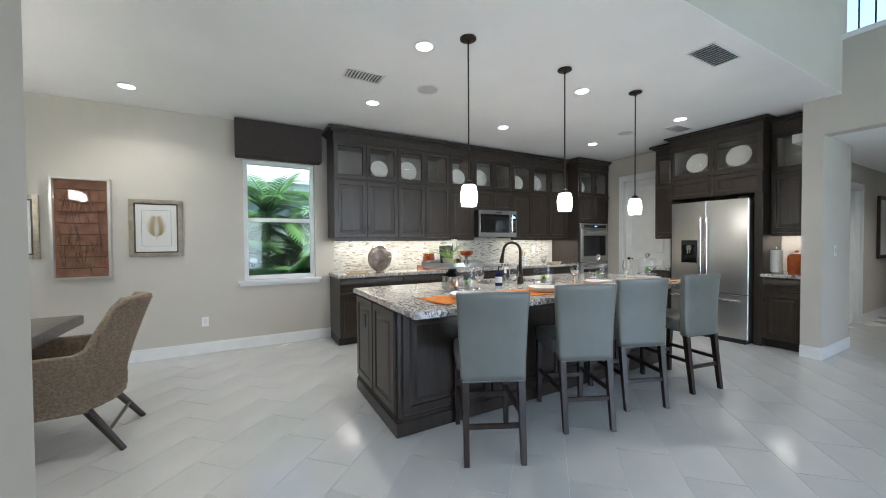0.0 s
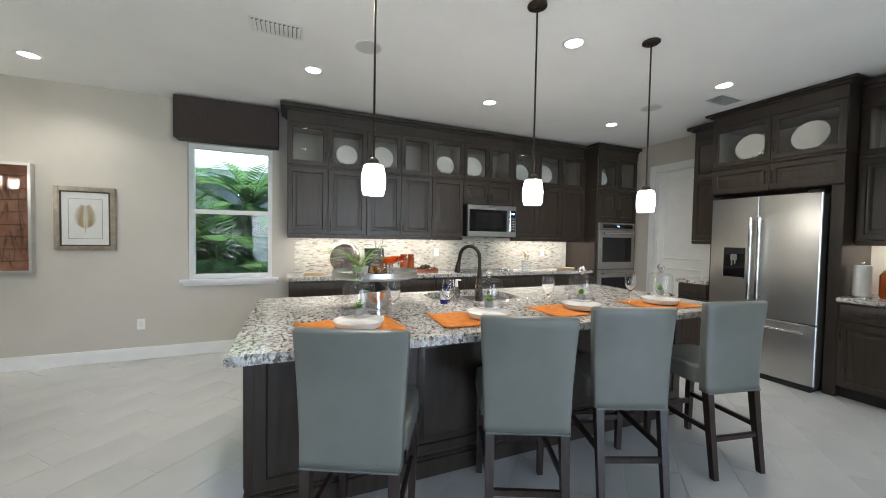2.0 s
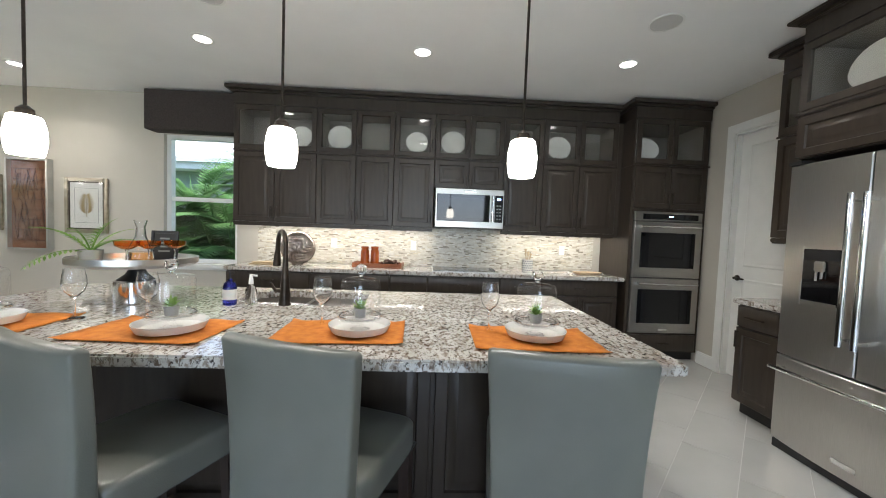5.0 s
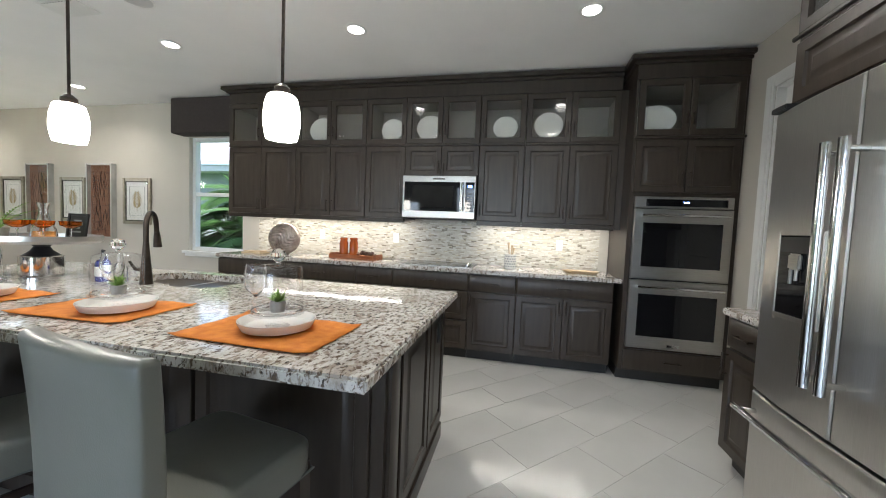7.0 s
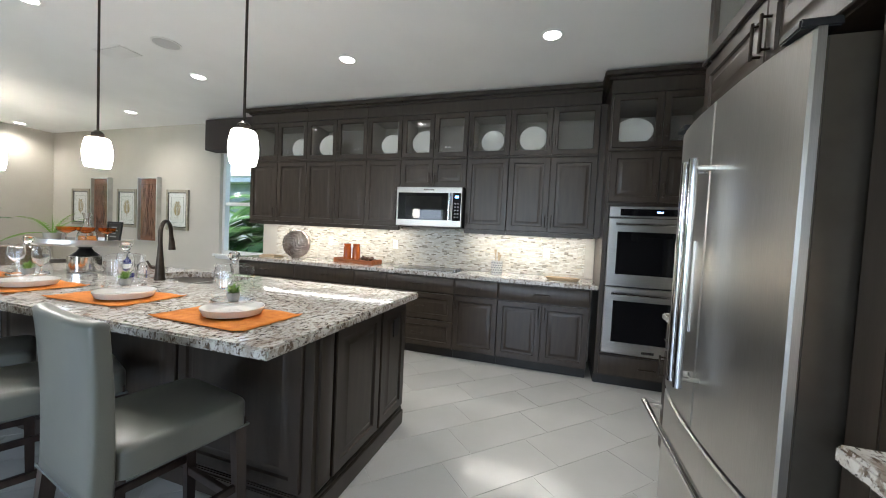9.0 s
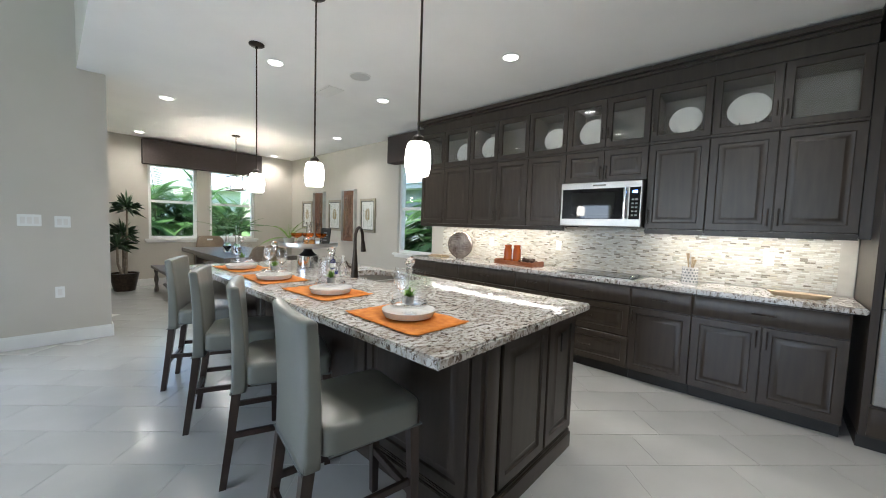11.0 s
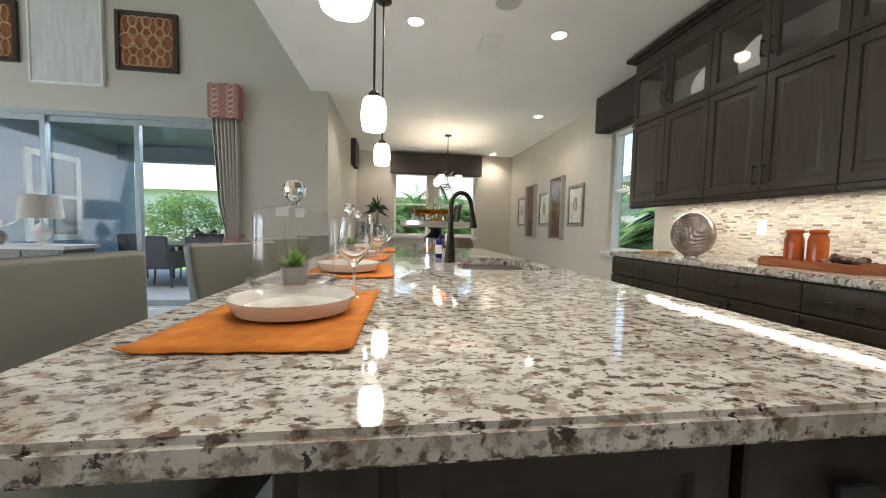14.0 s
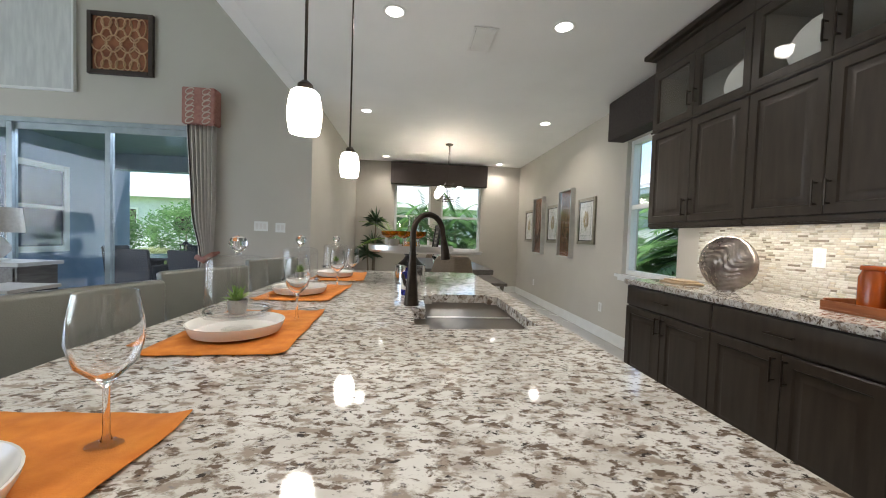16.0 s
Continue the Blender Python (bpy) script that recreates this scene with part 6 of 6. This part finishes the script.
part("top", box(B(), -0.55, -0.95, 0.70, 0.55, 0.95, 0.74, 0.006), mat("patio_table_top", (0.10, 0.11, 0.13), (0.15, 0.16, 0.18), rough=0.25, scale=8), tb)
for sx in (-0.45, 0.45):
    for sy in (-0.85, 0.85):
        part("leg", box(B(), sx - 0.03, sy - 0.03, 0, sx + 0.03, sy + 0.03, 0.699), PATIOWICKER, tb)


def patio_chair(m):
    c = thing("patio_chair", "dark woven patio armchair", "patio chair", m, "chairs on the patio")
    part("seat", box(B(), -0.29, 0.0, 0.34, 0.29, 0.55, 0.42, 0.015), PATIOWICKER, c)
    bm = box(B(), -0.29, -0.05, 0.36, 0.29, 0.0, 0.90, 0.015)
    for v in bm.verts:
        v.co.y -= 0.14 * max(0, v.co.z - 0.4)
    part("backrest", bm, PATIOWICKER, c)
    for sx in (-1, 1):
        part("armrest", box(B(), sx * 0.29 - 0.025, -0.02, 0.36, sx * 0.29 + 0.025, 0.52, 0.64, 0.012), PATIOWICKER, c)
        for y in (0.03, 0.5):
            part("leg", tube(B(), [(sx * 0.28, y, 0), (sx * 0.26, y, 0.345)], 0.016, 8), PATIOWICKER, c)
    return c


pc = patio_chair(pose(-0.72, -0.75, -0.022, 0, 0, 90))
for x, y, r in ((-0.72, 0.10, 90), (-2.5, -0.75, -90), (-2.5, 0.10, -90), (-1.6, 0.85, 180), (-1.6, -1.58, 0)):
    copy_thing(pc, pose(x, y, -0.022, 0, 0, r))
for x, y in ((-1.5, -0.15), (-1.7, -0.55)):
    ln = thing("lantern", "black metal lantern on the patio table", "lantern", pose(x, y, 0.7185), "patio lanterns")
    bm = B()
    for sx in (-0.06, 0.06):
        for sy in (-0.06, 0.06):
            box(bm, sx - 0.006, sy - 0.006, 0.012, sx + 0.006, sy + 0.006, 0.20)
    box(bm, -0.07, -0.07, 0, 0.07, 0.07, 0.012), box(bm, -0.07, -0.07, 0.20, 0.07, 0.07, 0.212)
    part("frame", bm, BLACK, ln)
    part("cap", lathe(B(), [(0.07, 0.213), (0.03, 0.26), (0.008, 0.27), (0, 0.30), (0, 0.213)], 12), BLACK, ln)


def shrub(x, y, h, r, seed, material, label, leaf=0.05, count=5200, cone=False):
    t = thing("shrub", label, "shrub", pose(x, y, -0.13), "garden shrubs")
    part("trunk", tube(B(), [(0, 0, 0), (0.03, 0.02, h * 0.3), (0, 0, h * 0.6)], [0.05, 0.04, 0.02], 8), BARK, t)
    rr = random.Random(seed)
    verts, faces = [], []
    for k in range(count):
        a, v = rr.uniform(0, 6.283), rr.random()
        el = math.asin(2 * v - 1)
        n0 = 0.82 + 0.28 * noise.noise(Vector((math.cos(a) * 2.2 + seed, math.sin(a) * 2.2, 3 * el)))
        q = n0 * (0.72 + 0.28 * rr.random())
        wide = math.cos(el) if not cone else max(0.05, (1 - v)) ** 0.7
        p = Vector((r * wide * math.cos(a) * q, r * wide * math.sin(a) * q, h * 0.52 + (h * 0.5 * math.sin(el) * q if not cone else h * (v - 0.5) * 0.98)))
        d = Vector((rr.gauss(0, 1), rr.gauss(0, 1), rr.gauss(0.4, 1))).normalized()
        s = d.orthogonal().normalized()
        l = leaf * rr.uniform(0.7, 1.5)
        i = len(verts)
        verts += [p - d * l, p + s * l * 0.45, p + d * l, p - s * l * 0.45]
        faces.append((i, i + 1, i + 2, i + 3))
    me = bpy.data.meshes.new("crown")
    me.from_pydata(verts, [], faces)
    me.materials.append(material)
    ob = new("crown", me)
    ob.parent = t


SHRUB = "dense green garden shrub with small leaves"
shrub(-6.4, -3.3, 2.3, 1.25, 1, LEAF, SHRUB)
shrub(-6.6, -1.2, 2.6, 0.85, 2, LEAF, "conical light green garden shrub", cone=True)
shrub(-6.2, -5.6, 2.1, 1.3, 3, LEAF, SHRUB)
shrub(-7.5, 0.8, 2.2, 1.1, 4, LEAF, SHRUB)
shrub(-6.0, -8.2, 2.6, 1.4, 5, LEAF, SHRUB)
for k in range(7):
    shrub(-5.4, -6.0 + k * 1.25, 0.85, 0.72, 30 + k, LEAFPALE, "low clipped hedge shrub with pale variegated leaves", 0.045, 2200)


def palm(x, y, h, n, length, seed, clump=1):
    t = thing("palm", "bushy garden palm with feathered green fronds", "palm tree", pose(x, y, -0.13), "garden palms")
    rr = random.Random(seed)
    for c in range(clump):
        ox, oy, hh = rr.uniform(-0.35, 0.35) * (c > 0), rr.uniform(-0.35, 0.35) * (c > 0), h * rr.uniform(0.65, 1.0)
        part("trunk", tube(B(), [(ox * 0.5, oy * 0.5, 0), (ox, oy, hh)], [0.06, 0.04], 8), BARK, t)
        bm = B()
        frond_plant(bm, rr, n, length, hh, 1.5, 0.30, 22, (-0.1, 1.35))
        bmesh.ops.translate(bm, verts=bm.verts, vec=(ox, oy, 0))
        part("crown", bm, LEAF, t)


for k, (x, y, h) in enumerate(((1.2, 8.3, 1.5), (2.3, 8.5, 1.1), (0.2, 8.4, 1.3), (3.2, 8.2, 1.7), (1.8, 7.9, 0.5), (-0.8, 8.3, 1.2), (0.9, 8.0, 0.4), (-1.9, 8.6, 1.4), (1.6, 8.9, 2.0), (0.4, 8.8, 1.9), (2.6, 8.8, 1.9), (-3.0, 8.4, 1.2), (1.35, 8.0, 0.9), (-1.3, 8.2, 0.5))):
    palm(x, y - 0.45, h, 18, 1.3, 50 + k, 2)
for k, (x, y, h) in enumerate(((-5.2, 3.2, 1.5), (-5.4, 4.6, 1.2), (-5.6, 5.8, 1.6), (-5.0, 2.3, 1.0), (-4.9, 4.0, 0.5), (-5.2, 6.8, 1.0), (-6.0, 3.9, 2.1), (-6.2, 5.1, 2.0), (-6.1, 2.7, 1.9), (-5.0, 5.2, 0.7), (-5.8, 4.4, 1.5))):
    palm(x - 0.7, y, h, 15, 1.3, 80 + k, 2)
gw = thing("garden_wall", "grey stucco neighbouring house wall behind the palms", "house wall", pose(0, 0, 0), kind="structure")
# darker copy of the stucco: shade behind the palms is in its colour
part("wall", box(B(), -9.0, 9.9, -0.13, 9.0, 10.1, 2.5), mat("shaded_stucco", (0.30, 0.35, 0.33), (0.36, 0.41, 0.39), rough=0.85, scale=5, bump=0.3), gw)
part("eave", box(B(), -9.2, 9.5, 2.5, 9.2, 10.1, 2.66), WHITE, gw)
bm = B()
vsl = [bm.verts.new(c) for c in ((-9.3, 9.4, 2.66), (9.3, 9.4, 2.66), (9.3, 15, 4.6), (-9.3, 15, 4.6), (-9.3, 9.4, 2.74), (9.3, 9.4, 2.74), (9.3, 15, 4.68), (-9.3, 15, 4.68))]
for f in ((0, 1, 2, 3), (4, 5, 6, 7), (0, 1, 5, 4), (2, 3, 7, 6), (0, 3, 7, 4), (1, 2, 6, 5)):
    bm.faces.new([vsl[i] for i in f])
part("roof", bm, ROOF, gw, "sloping grey tiled roof")


def neighbour(x, y0, y1, h, label):
    nb = thing("neighbour_house", label, "house", pose(0, 0, 0), "neighbouring houses")
    wall = part("wall", box(B(), x - 8, y0, -0.13, x, y1, h), STUCCO, nb)
    bm = B()
    e, m2 = 0.5, (y0 + y1) / 2
    pts = [(x + e, y0 - e, h), (x + e, y1 + e, h), (x - 8 - e, y1 + e, h), (x - 8 - e, y0 - e, h), (x - 4, y0 + 3, h + 1.7), (x - 4, y1 - 3, h + 1.7)]
    v = [bm.verts.new(p) for p in pts]
    for f in ((0, 1, 5, 4), (1, 2, 5), (2, 3, 4, 5), (3, 0, 4), (0, 3, 2, 1)):
        bm.faces.new([v[i] for i in f])
    part("roof", bm, ROOF, nb, "hipped grey tiled roof")
    part("fascia", box(B(), x + e, y0 - e, h - 0.18, x + e + 0.03, y1 + e, h + 0.02), WHITE, nb)
    k = y0 + 1.0
    while k < y1 - 1.2:
        w = part("window", box(B(), x + 0.002, k, 0.9, x + 0.06, k + 1.0, 2.2, 0.004), WHITE, nb)
        part("pane", box(B(), x + 0.061, k + 0.08, 0.98, x + 0.066, k + 0.92, 2.12), BLACKGLASS, w)
        k += 2.6
    return nb


neighbour(-14.0, -12.0, -2.5, 2.9, "pale grey single-storey neighbouring house with a hipped roof")
neighbour(-15.5, -1.5, 9.0, 3.0, "pale neighbouring house behind the garden with a tiled roof")


# ---- floor tiles, laid on the diagonal ----
TL, TW, GAP = 0.62, 0.31, 0.004
bm = box(B(), -TL / 2 + GAP / 2, -TW / 2 + GAP / 2, -0.010, TL / 2 - GAP / 2, TW / 2 - GAP / 2, 0.0)
bmesh.ops.delete(bm, geom=[f for f in bm.faces if f.normal.z < -0.5], context="FACES")
tile_mesh = mesh_of("tile", bm, FLOORTILE, False)
tiles_floor = thing("floor", "pale grey-beige rectangular porcelain tiles laid on the diagonal", "floor", pose(0, 0, 0), kind="structure")
spots = []
c45 = math.cos(radians(45))
for r in range(-60, 60):
    for k in range(-40, 40):
        u, v = k * TL + (r % 3) * TL / 3, r * TW
        x, y = c45 * (u - v), c45 * (u + v)
        kitchen = DX - 0.25 < x < WX + 0.2 and 2.2 < y < WY + 0.3
        great = SX < x < 7.0 and -4.3 < y <= 2.3
        hall = 6.8 < x < 12.9 and -0.6 < y <= 2.55
        if kitchen or great or hall:
            hidden = IX0 + 0.5 < x < IX1 - 0.5 and by0 + 0.4 < y < by1 - 0.4
            if not hidden:
                spots.append((math.hypot((x - 3.4) * 0.6, y - 2.0), x, y))
spots.sort()
for _, x, y in spots[:300]:
    t = new("tile", tile_mesh)
    t.parent = tiles_floor
    t.matrix_local = pose(x, y, 0, 0, 0, 45)
bm = B()
for _, x, y in spots[300:]:
    q = [Vector((a * (TL - GAP) / 2, b * (TW - GAP) / 2, 0)) for a, b in ((-1, -1), (1, -1), (1, 1), (-1, 1))]
    m = pose(x, y, 0, 0, 0, 45)
    # cut off under the outer walls
    ends = [m @ p for p in q]
    ends = [Vector((max(DX - 0.1, p.x), min(WY + 0.1, p.y), 0)) for p in ends]
    hi = [bm.verts.new(p) for p in ends]
    lo = [bm.verts.new(p - Vector((0, 0, 0.01))) for p in ends]
    bm.faces.new(hi)
    for i in range(4):
        bm.faces.new((hi[i], lo[i], lo[(i + 1) % 4], hi[(i + 1) % 4]))
part("tiles", bm, FLOORTILE, tiles_floor)["kind"] = "stuff"

# ---- backsplash mosaic ----
bs = thing("backsplash", "cream and taupe linear glass mosaic backsplash", "backsplash", pose(0, 0, 0), kind="structure")
part("grout", box(B(), 2.44, WY - 0.006, 0.916, 6.697, WY - 0.001, 1.39), GROUT, bs)
part("edge_trim", box(B(), 6.61, WY - 0.012, 0.9165, 6.696, WY - 0.0065, 1.388, 0.002), GROUT, bs, "plain pale edge tile")
verts, faces = [], []
rng = random.Random(5)
z = 0.918
while z < 1.385:
    x = 2.442 - rng.random() * 0.05
    h = 0.0125
    while x < 6.60:
        w = rng.choice((0.03, 0.045, 0.06))
        a, b = max(x, 2.442), min(x + w - 0.0022, 6.606)
        if b - a > 0.006:
            yf, i, ch = WY - 0.010 - rng.random() * 0.0015, len(verts), 0.001
            verts += [(a, WY - 0.006, z), (b, WY - 0.006, z), (b, WY - 0.006, z + h), (a, WY - 0.006, z + h), (a + ch, yf, z + ch), (b - ch, yf, z + ch), (b - ch, yf, z + h - ch), (a + ch, yf, z + h - ch)]
            faces += [(i + 4, i + 5, i + 6, i + 7), (i, i + 1, i + 5, i + 4), (i + 1, i + 2, i + 6, i + 5), (i + 2, i + 3, i + 7, i + 6), (i + 3, i, i + 4, i + 7)]
        x += w
    z += h + 0.002
me = bpy.data.meshes.new("mosaic_tiles")
me.from_pydata(verts, [], faces)
me.materials.append(MOSAIC)
ob = new("mosaic_tiles", me)
ob.parent = bs
ob["kind"] = "stuff"
